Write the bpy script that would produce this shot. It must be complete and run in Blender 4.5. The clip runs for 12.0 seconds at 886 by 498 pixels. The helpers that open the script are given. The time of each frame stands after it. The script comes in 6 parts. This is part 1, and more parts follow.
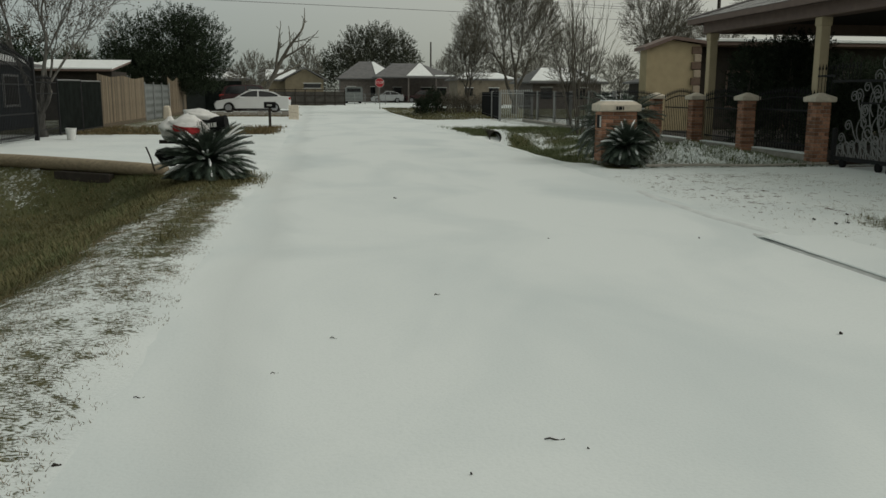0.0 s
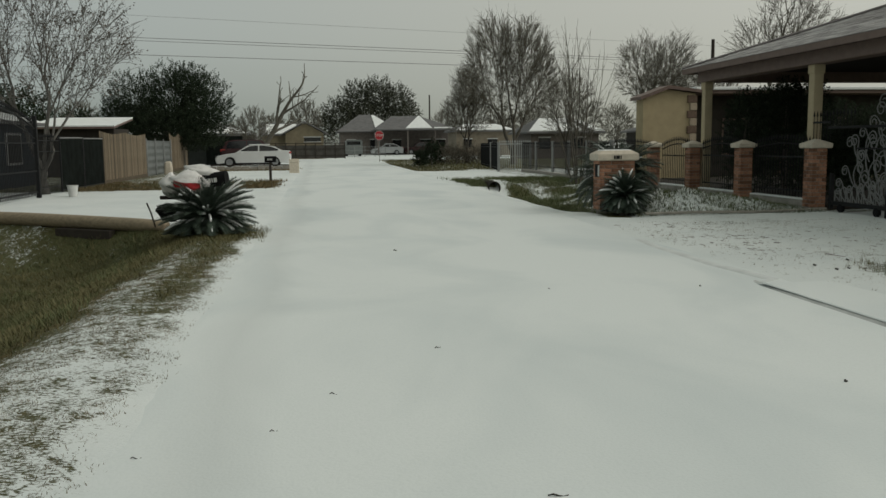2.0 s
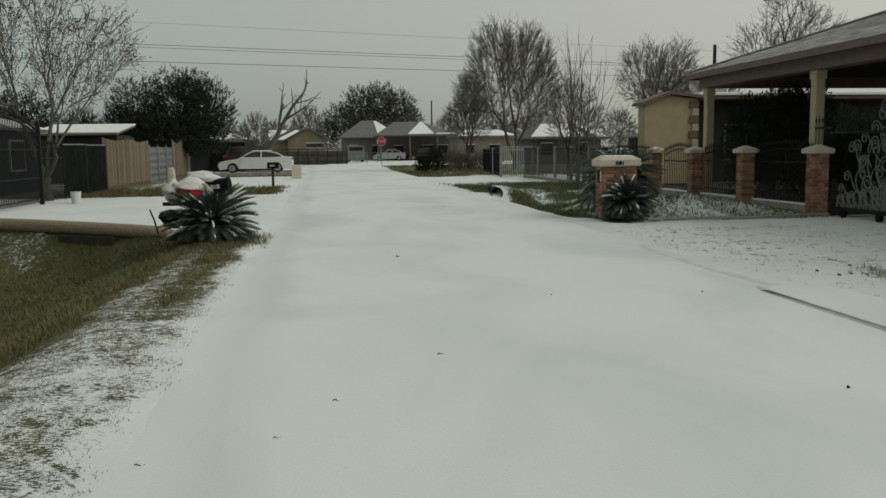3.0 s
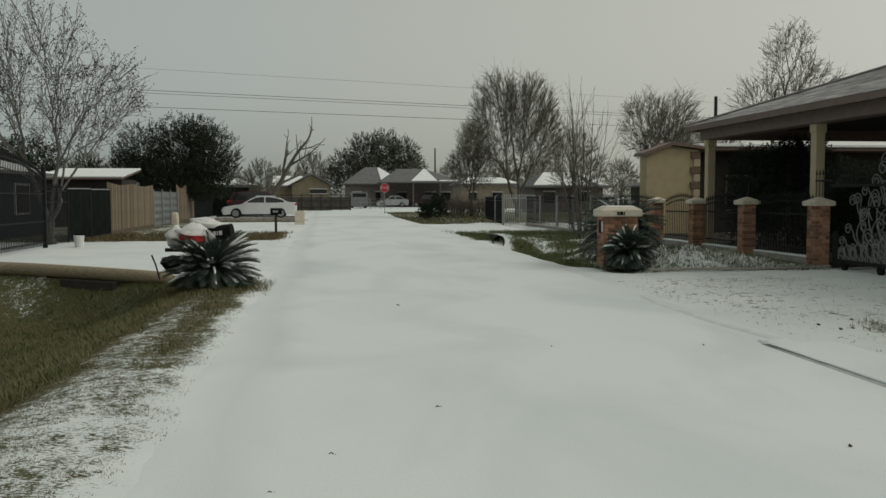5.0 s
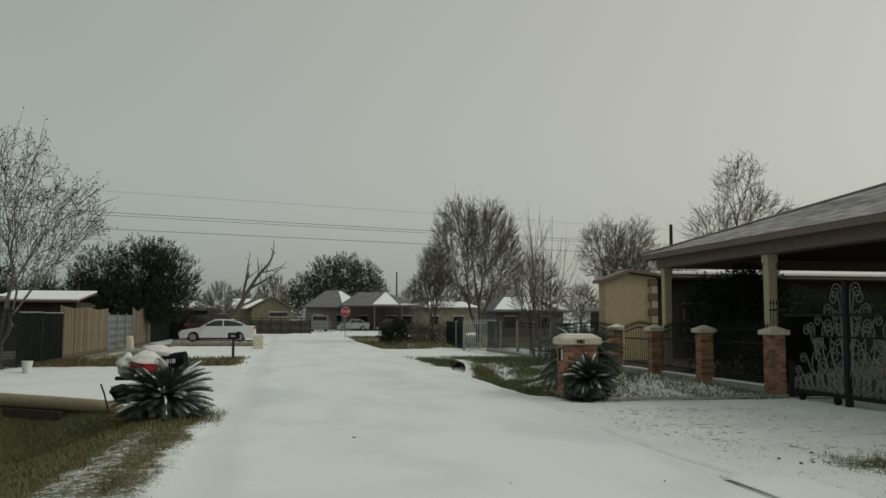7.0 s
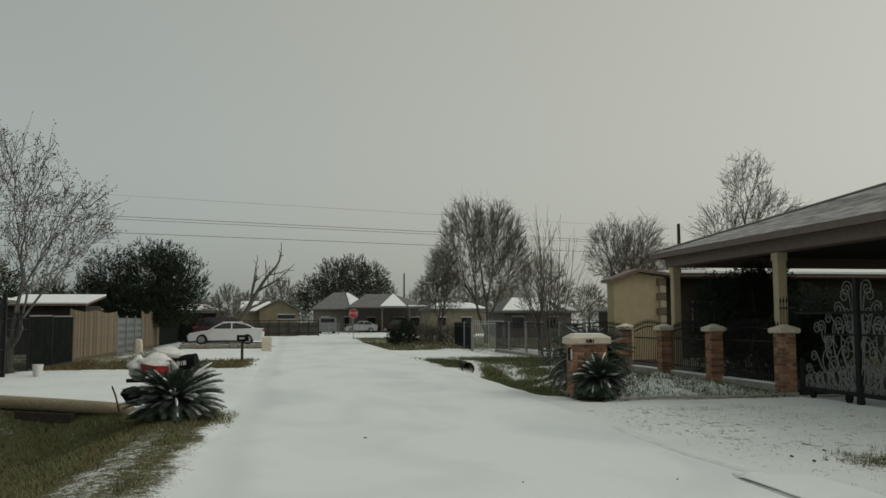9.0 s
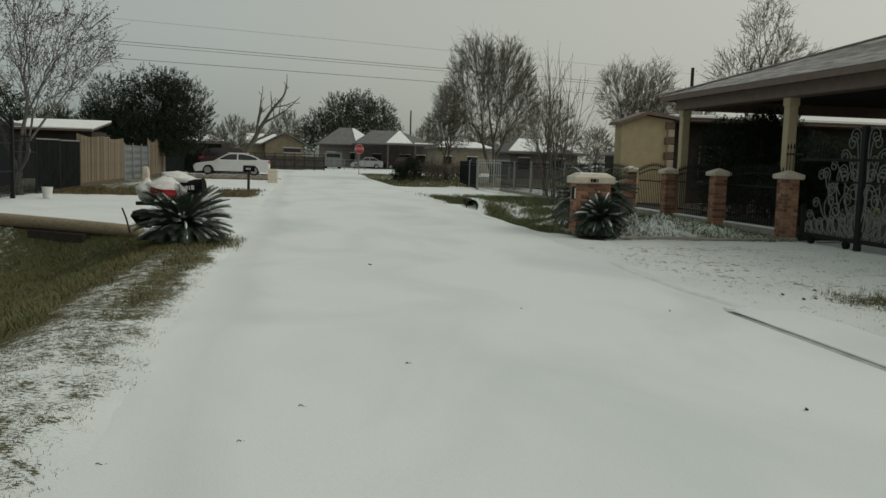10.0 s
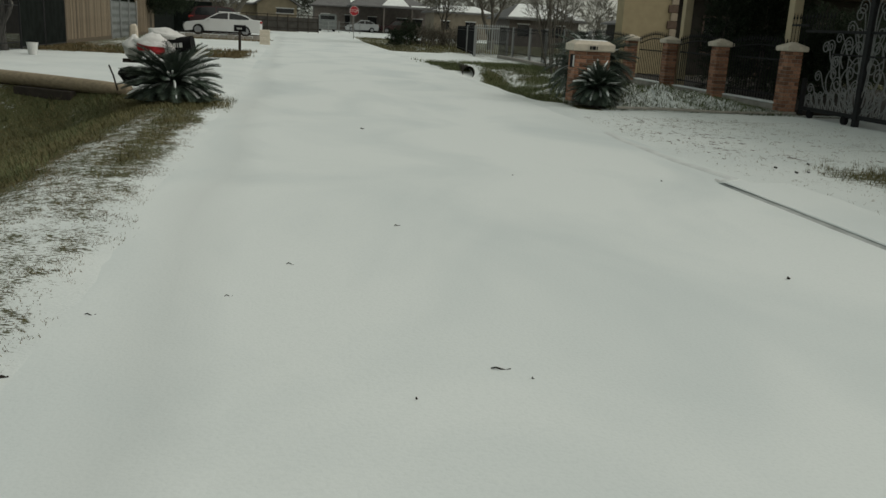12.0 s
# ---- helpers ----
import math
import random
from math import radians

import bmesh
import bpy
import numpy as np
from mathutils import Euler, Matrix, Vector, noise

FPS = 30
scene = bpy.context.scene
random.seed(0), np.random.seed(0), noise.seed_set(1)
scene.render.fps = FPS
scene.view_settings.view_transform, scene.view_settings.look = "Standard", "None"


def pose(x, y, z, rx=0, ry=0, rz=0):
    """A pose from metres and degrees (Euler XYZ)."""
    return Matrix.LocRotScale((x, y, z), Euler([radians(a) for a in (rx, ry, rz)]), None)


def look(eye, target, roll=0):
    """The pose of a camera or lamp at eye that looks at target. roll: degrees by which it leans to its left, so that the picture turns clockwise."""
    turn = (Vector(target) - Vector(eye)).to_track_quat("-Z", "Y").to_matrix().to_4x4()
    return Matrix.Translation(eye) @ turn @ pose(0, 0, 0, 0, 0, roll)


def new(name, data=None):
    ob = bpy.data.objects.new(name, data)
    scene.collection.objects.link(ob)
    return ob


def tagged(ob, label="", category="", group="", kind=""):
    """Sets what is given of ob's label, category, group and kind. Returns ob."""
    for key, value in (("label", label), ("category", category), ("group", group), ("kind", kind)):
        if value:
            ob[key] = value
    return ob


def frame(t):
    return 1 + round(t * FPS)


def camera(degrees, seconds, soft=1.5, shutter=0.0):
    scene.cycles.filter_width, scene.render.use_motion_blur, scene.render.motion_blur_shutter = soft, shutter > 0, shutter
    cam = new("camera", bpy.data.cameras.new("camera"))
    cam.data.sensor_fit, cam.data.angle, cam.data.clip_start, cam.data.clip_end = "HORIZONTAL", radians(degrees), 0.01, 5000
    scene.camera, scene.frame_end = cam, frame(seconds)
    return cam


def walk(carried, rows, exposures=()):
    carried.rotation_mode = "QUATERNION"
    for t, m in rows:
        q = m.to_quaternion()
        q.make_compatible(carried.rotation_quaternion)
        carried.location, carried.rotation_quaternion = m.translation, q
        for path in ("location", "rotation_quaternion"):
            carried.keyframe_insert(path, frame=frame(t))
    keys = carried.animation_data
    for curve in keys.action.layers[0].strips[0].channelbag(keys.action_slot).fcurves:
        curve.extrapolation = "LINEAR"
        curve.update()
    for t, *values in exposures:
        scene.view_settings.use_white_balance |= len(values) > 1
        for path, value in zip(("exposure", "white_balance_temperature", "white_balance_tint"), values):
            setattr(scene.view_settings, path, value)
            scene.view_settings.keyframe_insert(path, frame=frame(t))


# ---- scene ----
cam = camera(54.7, 12.0)
PATH = [
    (0, (-0.025, 0.134, 1.406), (0.259, 2.081, 1.047), 0.3),
    (0.5, (-0.015, 0.131, 1.404), (0.265, 2.079, 1.047), 0.1),
    (1, (-0.009, 0.141, 1.406), (0.27, 2.09, 1.055), -0.2),
    (1.5, (-0.007, 0.141, 1.416), (0.278, 2.099, 1.126), -0.3),
    (2, (-0.011, 0.145, 1.419), (0.273, 2.11, 1.176), -0.6),
    (2.5, (-0.012, 0.142, 1.422), (0.274, 2.107, 1.185), -0.7),
    (3, (-0.014, 0.133, 1.427), (0.265, 2.1, 1.197), -0.7),
    (5, (0.003, 0.128, 1.464), (0.279, 2.106, 1.342), -0.1),
    (5.5, (0.01, 0.12, 1.488), (0.294, 2.1, 1.483), 0.2),
    (6, (0.032, 0.161, 1.503), (0.368, 2.13, 1.594), 0.3),
    (6.5, (0.047, 0.159, 1.548), (0.396, 2.123, 1.694), 0.1),
    (7, (0.048, 0.155, 1.548), (0.411, 2.115, 1.713), 0.2),
    (9, (0.012, 0.158, 1.53), (0.359, 2.12, 1.698), -0.2),
    (9.5, (0.017, 0.125, 1.457), (0.356, 2.095, 1.396), 0.5),
    (10, (-0.006, 0.089, 1.432), (0.333, 2.049, 1.227), 1.7),
    (10.5, (0.004, 0.087, 1.415), (0.345, 2.045, 1.187), 2.8),
    (11, (0.008, 0.08, 1.416), (0.349, 2.027, 1.114), 3.2),
    (11.5, (0.017, 0.088, 1.404), (0.362, 2.027, 1.052), 3.3),
    (12, (0.032, 0.103, 1.385), (0.387, 2.006, 0.882), 3.1),
]
walk(cam, [(t, look(eye, target, roll)) for t, eye, target, roll in PATH])

# ---- world and light: a bright overcast winter sky, glow to the right ----
SUN_EL, SUN_AZ = radians(38), radians(105)
world = bpy.data.worlds.new("overcast_sky")
scene.world = world
world.use_nodes = True
wn, wl = world.node_tree.nodes, world.node_tree.links
wn.clear()
w_out = wn.new("ShaderNodeOutputWorld")
w_sky = wn.new("ShaderNodeTexSky")
w_sky.sky_type, w_sky.sun_disc = "NISHITA", False
w_sky.sun_elevation, w_sky.sun_rotation = SUN_EL, SUN_AZ
w_sky.dust_density, w_sky.air_density = 3.0, 1.0
w_bg1 = wn.new("ShaderNodeBackground")
w_bg1.inputs["Strength"].default_value = 0.05
w_hsv = wn.new("ShaderNodeHueSaturation")  # cloud takes the colour out of the sky
w_hsv.inputs["Saturation"].default_value = 0.12
wl.new(w_sky.outputs[0], w_hsv.inputs["Color"])
wl.new(w_hsv.outputs["Color"], w_bg1.inputs["Color"])
# cloud deck: grey, cooler away from the sun, faintly mottled
w_tc = wn.new("ShaderNodeTexCoord")
w_dot = wn.new("ShaderNodeVectorMath")
w_dot.operation = "DOT_PRODUCT"
w_dot.inputs[1].default_value = (math.sin(SUN_AZ), math.cos(SUN_AZ), 0.35)
wl.new(w_tc.outputs["Generated"], w_dot.inputs[0])
w_noise = wn.new("ShaderNodeTexNoise")
w_noise.inputs["Scale"].default_value, w_noise.inputs["Detail"].default_value = 1.6, 3.0
wl.new(w_tc.outputs["Generated"], w_noise.inputs["Vector"])
w_map = wn.new("ShaderNodeMapRange")
w_map.inputs["From Min"].default_value, w_map.inputs["From Max"].default_value = -0.9, 0.9
wl.new(w_dot.outputs["Value"], w_map.inputs["Value"])
w_add = wn.new("ShaderNodeMath")
w_add.operation = "MULTIPLY_ADD"
w_add.inputs[1].default_value = 0.10
wl.new(w_noise.outputs["Fac"], w_add.inputs[0])
wl.new(w_map.outputs["Result"], w_add.inputs[2])
w_ramp = wn.new("ShaderNodeValToRGB")
w_ramp.color_ramp.elements[0].position, w_ramp.color_ramp.elements[0].color = 0.18, (0.128, 0.172, 0.160, 1)
w_ramp.color_ramp.elements[1].position, w_ramp.color_ramp.elements[1].color = 1.0, (0.35, 0.345, 0.275, 1)
w_mid = w_ramp.color_ramp.elements.new(0.58)
w_mid.color = (0.255, 0.265, 0.215, 1)
wl.new(w_add.outputs[0], w_ramp.inputs["Fac"])
w_bg2 = wn.new("ShaderNodeBackground")
w_bg2.inputs["Strength"].default_value = 1.0
wl.new(w_ramp.outputs["Color"], w_bg2.inputs["Color"])
w_sum = wn.new("ShaderNodeAddShader")
wl.new(w_bg1.outputs[0], w_sum.inputs[0])
wl.new(w_bg2.outputs[0], w_sum.inputs[1])
wl.new(w_sum.outputs[0], w_out.inputs["Surface"])

sun = new("sun", bpy.data.lights.new("sun", "SUN"))
sun.data.energy, sun.data.angle, sun.data.color = 0.6, radians(25), (1.0, 0.95, 0.86)
sun_from = Vector((math.sin(SUN_AZ) * math.cos(SUN_EL), math.cos(SUN_AZ) * math.cos(SUN_EL), math.sin(SUN_EL)))
sun.matrix_world = look(sun_from * 60, (0, 0, 0))
scene.view_settings.exposure = 0.0


# ---- materials ----
def material(name, color, rough=0.7, metal=0.0, vary=0.0, scale=8.0, bump=0.0, bump_scale=40.0, color2=None, spec=0.3, stretch=None, island=0.0):
    m = bpy.data.materials.new(name)
    m.use_nodes = True
    n, l = m.node_tree.nodes, m.node_tree.links
    b = n["Principled BSDF"]
    b.inputs["Roughness"].default_value, b.inputs["Metallic"].default_value = rough, metal
    b.inputs["Specular IOR Level"].default_value = spec
    tc = n.new("ShaderNodeTexCoord")
    vec = tc.outputs["Object"]
    if stretch:
        mp = n.new("ShaderNodeMapping")
        mp.inputs["Scale"].default_value = stretch
        l.new(vec, mp.inputs["Vector"])
        vec = mp.outputs["Vector"]
    c2 = color2 or tuple(max(0.0, c * (1 - vary)) for c in color)
    tex = n.new("ShaderNodeTexNoise")
    tex.inputs["Scale"].default_value, tex.inputs["Detail"].default_value = scale, 6.0
    l.new(vec, tex.inputs["Vector"])
    ramp = n.new("ShaderNodeValToRGB")
    ramp.color_ramp.elements[0].position, ramp.color_ramp.elements[1].position = 0.3, 0.7
    ramp.color_ramp.elements[0].color, ramp.color_ramp.elements[1].color = (*c2, 1), (*color, 1)
    l.new(tex.outputs["Fac"], ramp.inputs["Fac"])
    out = ramp.outputs["Color"]
    if island:
        info = n.new("ShaderNodeObjectInfo")
        geo = n.new("ShaderNodeNewGeometry")
        s = n.new("ShaderNodeMath")
        s.operation = "ADD"
        l.new(info.outputs["Random"], s.inputs[0])
        l.new(geo.outputs["Random Per Island"], s.inputs[1])
        fr = n.new("ShaderNodeMath")
        fr.operation = "FRACT"
        l.new(s.outputs[0], fr.inputs[0])
        mr = n.new("ShaderNodeMapRange")
        mr.inputs["To Min"].default_value, mr.inputs["To Max"].default_value = 1 - island, 1 + island
        l.new(fr.outputs[0], mr.inputs["Value"])
        hsv = n.new("ShaderNodeHueSaturation")
        l.new(mr.outputs["Result"], hsv.inputs["Value"])
        l.new(out, hsv.inputs["Color"])
        out = hsv.outputs["Color"]
    l.new(out, b.inputs["Base Color"])
    if bump:
        t2 = n.new("ShaderNodeTexNoise")
        t2.inputs["Scale"].default_value, t2.inputs["Detail"].default_value = bump_scale, 5.0
        l.new(vec, t2.inputs["Vector"])
        bp = n.new("ShaderNodeBump")
        bp.inputs["Strength"].default_value, bp.inputs["Distance"].default_value = min(1.0, bump), 0.02
        l.new(t2.outputs["Fac"], bp.inputs["Height"])
        l.new(bp.outputs["Normal"], b.inputs["Normal"])
    return m


def ground_material():
    """Grass and soil, with snow where the attribute 'snow' and the grain of the ground let it lie."""
    m = bpy.data.materials.new("snowy_ground")
    m.use_nodes = True
    n, l = m.node_tree.nodes, m.node_tree.links
    b = n["Principled BSDF"]
    b.inputs["Roughness"].default_value, b.inputs["Specular IOR Level"].default_value = 0.8, 0.2
    tc = n.new("ShaderNodeTexCoord")

    def tex(scale, detail, rough=0.6, stretch=None):
        t = n.new("ShaderNodeTexNoise")
        t.inputs["Scale"].default_value, t.inputs["Detail"].default_value, t.inputs["Roughness"].default_value = scale, detail, rough
        if stretch:
            mp = n.new("ShaderNodeMapping")
            mp.inputs["Scale"].default_value, mp.inputs["Rotation"].default_value = stretch, (0, 0, 0.5)
            l.new(tc.outputs["Object"], mp.inputs["Vector"])
            l.new(mp.outputs["Vector"], t.inputs["Vector"])
        else:
            l.new(tc.outputs["Object"], t.inputs["Vector"])
        return t.outputs["Fac"]

    def math_(op, a, c):
        k = n.new("ShaderNodeMath")
        k.operation = op
        for i, v in enumerate((a, c)):
            if isinstance(v, float):
                k.inputs[i].default_value = v
            else:
                l.new(v, k.inputs[i])
        return k.outputs[0]

    def ramp(f, *stops):
        r = n.new("ShaderNodeValToRGB")
        while len(r.color_ramp.elements) < len(stops):
            r.color_ramp.elements.new(0.5)
        for e, (p, c) in zip(r.color_ramp.elements, stops):
            e.position, e.color = p, (*c, 1)
        l.new(f, r.inputs["Fac"])
        return r.outputs["Color"]

    def mix(f, a, c):
        k = n.new("ShaderNodeMix")
        k.data_type = "RGBA"
        l.new(f, k.inputs["Factor"])
        l.new(a, k.inputs["A"])
        l.new(c, k.inputs["B"])
        return k.outputs["Result"]

    grass = mix(tex(0.7, 4.0), ramp(tex(22.0, 6.0), (0.3, (0.042, 0.044, 0.017)), (0.55, (0.105, 0.088, 0.040)), (0.75, (0.19, 0.15, 0.078))),
                ramp(tex(30.0, 6.0), (0.3, (0.034, 0.046, 0.019)), (0.7, (0.100, 0.118, 0.050))))
    snow = ramp(tex(0.55, 4.0), (0.36, (0.645, 0.695, 0.69)), (0.56, (0.705, 0.75, 0.74)))
    at = n.new("ShaderNodeAttribute")
    at.attribute_name = "snow"
    g1, g2, g3 = tex(3.0, 3.0), tex(30.0, 4.0, 0.65, (1.0, 1.9, 1.0)), tex(9.0, 3.0)
    grain = math_("ADD", math_("ADD", math_("MULTIPLY", g1, 0.9), math_("MULTIPLY", g2, 2.4)), math_("MULTIPLY", g3, 1.3))
    lie = math_("ADD", math_("MULTIPLY", math_("SUBTRACT", at.outputs["Fac"], 0.5), 1.6), math_("SUBTRACT", grain, 2.3))
    mask = n.new("ShaderNodeMapRange")
    mask.inputs["From Min"].default_value, mask.inputs["From Max"].default_value = -0.10, 0.12
    l.new(lie, mask.inputs["Value"])
    l.new(mix(mask.outputs["Result"], grass, snow), b.inputs["Base Color"])
    height = math_("ADD", math_("MULTIPLY", mask.outputs["Result"], 0.35), math_("MULTIPLY", g2, 0.9))
    bp = n.new("ShaderNodeBump")
    bp.inputs["Strength"].default_value, bp.inputs["Distance"].default_value = 0.5, 0.02
    l.new(height, bp.inputs["Height"])
    l.new(bp.outputs["Normal"], b.inputs["Normal"])
    return m


def road_material():
    """Thin dry snow on asphalt: nearly white, with faint grey drifts where the road shows through."""
    m = bpy.data.materials.new("snow_on_asphalt")
    m.use_nodes = True
    n, l = m.node_tree.nodes, m.node_tree.links
    b = n["Principled BSDF"]
    b.inputs["Roughness"].default_value, b.inputs["Specular IOR Level"].default_value = 0.75, 0.15
    tc = n.new("ShaderNodeTexCoord")
    mp = n.new("ShaderNodeMapping")
    mp.inputs["Scale"].default_value = (1.0, 0.55, 1.0)
    l.new(tc.outputs["Object"], mp.inputs["Vector"])
    t1 = n.new("ShaderNodeTexNoise")
    t1.inputs["Scale"].default_value, t1.inputs["Detail"].default_value, t1.inputs["Distortion"].default_value = 0.55, 4.0, 0.6
    l.new(mp.outputs["Vector"], t1.inputs["Vector"])
    r1 = n.new("ShaderNodeValToRGB")
    r1.color_ramp.elements[0].position, r1.color_ramp.elements[0].color = 0.30, (0.61, 0.665, 0.665, 1)
    r1.color_ramp.elements[1].position, r1.color_ramp.elements[1].color = 0.54, (0.715, 0.76, 0.75, 1)
    l.new(t1.outputs["Fac"], r1.inputs["Fac"])
    t2 = n.new("ShaderNodeTexNoise")
    t2.inputs["Scale"].default_value, t2.inputs["Detail"].default_value = 60.0, 4.0
    l.new(tc.outputs["Object"], t2.inputs["Vector"])
    r2 = n.new("ShaderNodeValToRGB")
    r2.color_ramp.elements[0].position, r2.color_ramp.elements[0].color = 0.25, (0.95, 0.955, 0.955, 1)
    r2.color_ramp.elements[1].position, r2.color_ramp.elements[1].color = 0.55, (1, 1, 1, 1)
    l.new(t2.outputs["Fac"], r2.inputs["Fac"])
    mx = n.new("ShaderNodeMix")
    mx.data_type, mx.blend_type = "RGBA", "MULTIPLY"
    mx.inputs["Factor"].default_value = 1.0
    l.new(r1.outputs["Color"], mx.inputs["A"])
    l.new(r2.outputs["Color"], mx.inputs["B"])
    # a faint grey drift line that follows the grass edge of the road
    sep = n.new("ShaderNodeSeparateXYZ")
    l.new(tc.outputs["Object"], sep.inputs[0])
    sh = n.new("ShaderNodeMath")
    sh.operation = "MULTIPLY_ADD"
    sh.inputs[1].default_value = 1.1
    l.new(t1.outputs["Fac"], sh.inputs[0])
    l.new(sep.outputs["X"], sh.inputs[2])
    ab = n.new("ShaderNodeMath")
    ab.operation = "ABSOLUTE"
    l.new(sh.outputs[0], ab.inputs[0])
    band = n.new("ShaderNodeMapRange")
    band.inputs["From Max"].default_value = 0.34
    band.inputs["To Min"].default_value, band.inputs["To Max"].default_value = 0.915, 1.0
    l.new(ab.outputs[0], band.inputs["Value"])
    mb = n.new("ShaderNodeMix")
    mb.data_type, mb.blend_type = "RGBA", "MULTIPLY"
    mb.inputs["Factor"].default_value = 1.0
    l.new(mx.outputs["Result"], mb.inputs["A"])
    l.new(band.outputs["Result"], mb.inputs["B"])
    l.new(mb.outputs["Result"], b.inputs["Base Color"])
    bp = n.new("ShaderNodeBump")
    bp.inputs["Strength"].default_value, bp.inputs["Distance"].default_value = 0.12, 0.01
    l.new(t2.outputs["Fac"], bp.inputs["Height"])
    l.new(bp.outputs["Normal"], b.inputs["Normal"])
    return m


M_GROUND = ground_material()
M_ROAD = road_material()
M_SNOW = material("snow", (0.80, 0.83, 0.82), 0.7, vary=0.12, scale=3, bump=0.4, bump_scale=30)
M_CONCRETE = material("concrete", (0.36, 0.34, 0.30), 0.85, vary=0.35, scale=5, bump=0.4)
M_MORTAR = material("mortar", (0.30, 0.27, 0.23), 0.9, vary=0.3, scale=20, bump=0.3)
M_BRICK = material("red_brick", (0.37, 0.195, 0.125), 0.85, vary=0.45, scale=30, bump=0.5, bump_scale=90, island=0.42)
M_CAST = material("cast_stone", (0.62, 0.56, 0.46), 0.8, vary=0.2, scale=12, bump=0.3)
M_IRON = material("black_iron", (0.013, 0.014, 0.015), 0.6, 0.0, vary=0.4, scale=30, spec=0.2)
M_IRON_GREY = material("weathered_iron", (0.27, 0.28, 0.275), 0.55, 0.3, vary=0.3, scale=20)
M_WHITE_IRON = material("white_painted_iron", (0.33, 0.35, 0.34), 0.5, vary=0.2, scale=20)
M_STUCCO = material("ochre_stucco", (0.44, 0.365, 0.225), 0.9, vary=0.16, scale=3, bump=0.5, bump_scale=60)
M_STUCCO_P = material("cream_stucco", (0.50, 0.42, 0.28), 0.9, vary=0.15, scale=4, bump=0.4, bump_scale=60)
M_QUOIN = material("brown_quoin", (0.165, 0.115, 0.085), 0.85, vary=0.3, scale=10, bump=0.4)
M_QUOIN_L = material("tan_quoin", (0.42, 0.35, 0.26), 0.85, vary=0.2, scale=10, bump=0.4)
M_TRIM = material("brown_trim", (0.175, 0.125, 0.105), 0.6, vary=0.2, scale=6)
# soffit boards darkened to carry the shade inside the carport
M_SOFFIT_SHADE = material("soffit_with_shade", (0.032, 0.027, 0.022), 0.9, vary=0.3, scale=4)
M_SHINGLE = material("grey_shingle", (0.235, 0.215, 0.21), 0.9, vary=0.35, scale=14, bump=0.5, bump_scale=80, island=0.2)
# dark brown that also holds painted shade round the carport
M_BROWN_SHADE = material("dark_brown_and_shade", (0.045, 0.040, 0.033), 0.9, vary=0.3, scale=4, bump=0.3)
M_BARK = material("grey_bark", (0.125, 0.114, 0.094), 0.9, vary=0.45, scale=14, bump=0.6, bump_scale=40, stretch=(1, 1, 0.25))
M_BARK_PALE = material("pale_bark", (0.155, 0.148, 0.132), 0.85, vary=0.45, scale=10, bump=0.5, stretch=(1, 1, 0.3))
M_TWIG = material("twigs", (0.140, 0.131, 0.104), 0.9, vary=0.3, scale=3)
M_LEAF = material("evergreen_leaf", (0.042, 0.058, 0.036), 0.85, vary=0.5, scale=2.5, island=0.4, spec=0.08)
M_LEAF_HAZED = material("hazed_oak_leaf", (0.080, 0.086, 0.062), 0.85, vary=0.4, scale=0.5, island=0.35, spec=0.08)
M_DRYLEAF = material("dry_leaf", (0.085, 0.062, 0.042), 0.8, vary=0.4, scale=8, island=0.35)
M_BLADE = material("grass_blade", (0.165, 0.146, 0.070), 0.8, color2=(0.078, 0.082, 0.034), scale=1.3, island=0.35)
M_BLADE_BROWN = material("dry_grass_blade", (0.19, 0.145, 0.075), 0.85, color2=(0.085, 0.07, 0.03), scale=1.2, island=0.35)
M_WOOD = material("weathered_fence_wood", (0.205, 0.165, 0.112), 0.85, vary=0.55, scale=6, bump=0.5, bump_scale=30, stretch=(6, 6, 0.5), island=0.42)
M_DARKMESH = material("black_screen", (0.013, 0.017, 0.015), 0.95, vary=0.6, scale=3, spec=0.05)
M_TIN = material("corrugated_steel", (0.20, 0.22, 0.215), 0.5, 0.4, vary=0.3, scale=3)
M_BLACK = material("black_plastic", (0.008, 0.008, 0.009), 0.7, vary=0.2, spec=0.12)
M_WHITEPAINT = material("white_paint", (0.60, 0.61, 0.59), 0.5, vary=0.1)
M_CARWHITE = material("white_car_paint", (0.62, 0.635, 0.63), 0.25, vary=0.06, scale=2, spec=0.5)
M_CARDARK = material("maroon_car_paint", (0.050, 0.020, 0.022), 0.25, vary=0.2, scale=2, spec=0.5)
M_CARGREY = material("silver_car_paint", (0.40, 0.42, 0.43), 0.3, 0.3, vary=0.1, scale=2, spec=0.5)
M_GLASS_DARK = material("tinted_glass", (0.012, 0.014, 0.016), 0.08, vary=0.1, spec=0.6)
M_TYRE = material("tyre_rubber", (0.014, 0.014, 0.014), 0.85, vary=0.2)
M_RIM = material("alloy_rim", (0.33, 0.34, 0.35), 0.35, 0.8, vary=0.1)
M_REDLAMP = material("red_lamp_lens", (0.30, 0.022, 0.018), 0.25, vary=0.1, spec=0.5)
M_REDSIGN = material("red_sign_sheet", (0.42, 0.030, 0.040), 0.45, vary=0.12)
M_BAG = material("white_plastic_bag", (0.70, 0.70, 0.68), 0.4, vary=0.15, scale=8, bump=0.6, bump_scale=18, spec=0.4)
M_BAGRED = material("red_print", (0.50, 0.045, 0.050), 0.45, vary=0.25, scale=25)
M_SIDING = material("tan_siding", (0.215, 0.185, 0.140), 0.8, vary=0.25, scale=2)
M_GREYWALL = material("grey_brick_wall", (0.17, 0.15, 0.135), 0.85, vary=0.3, scale=3)
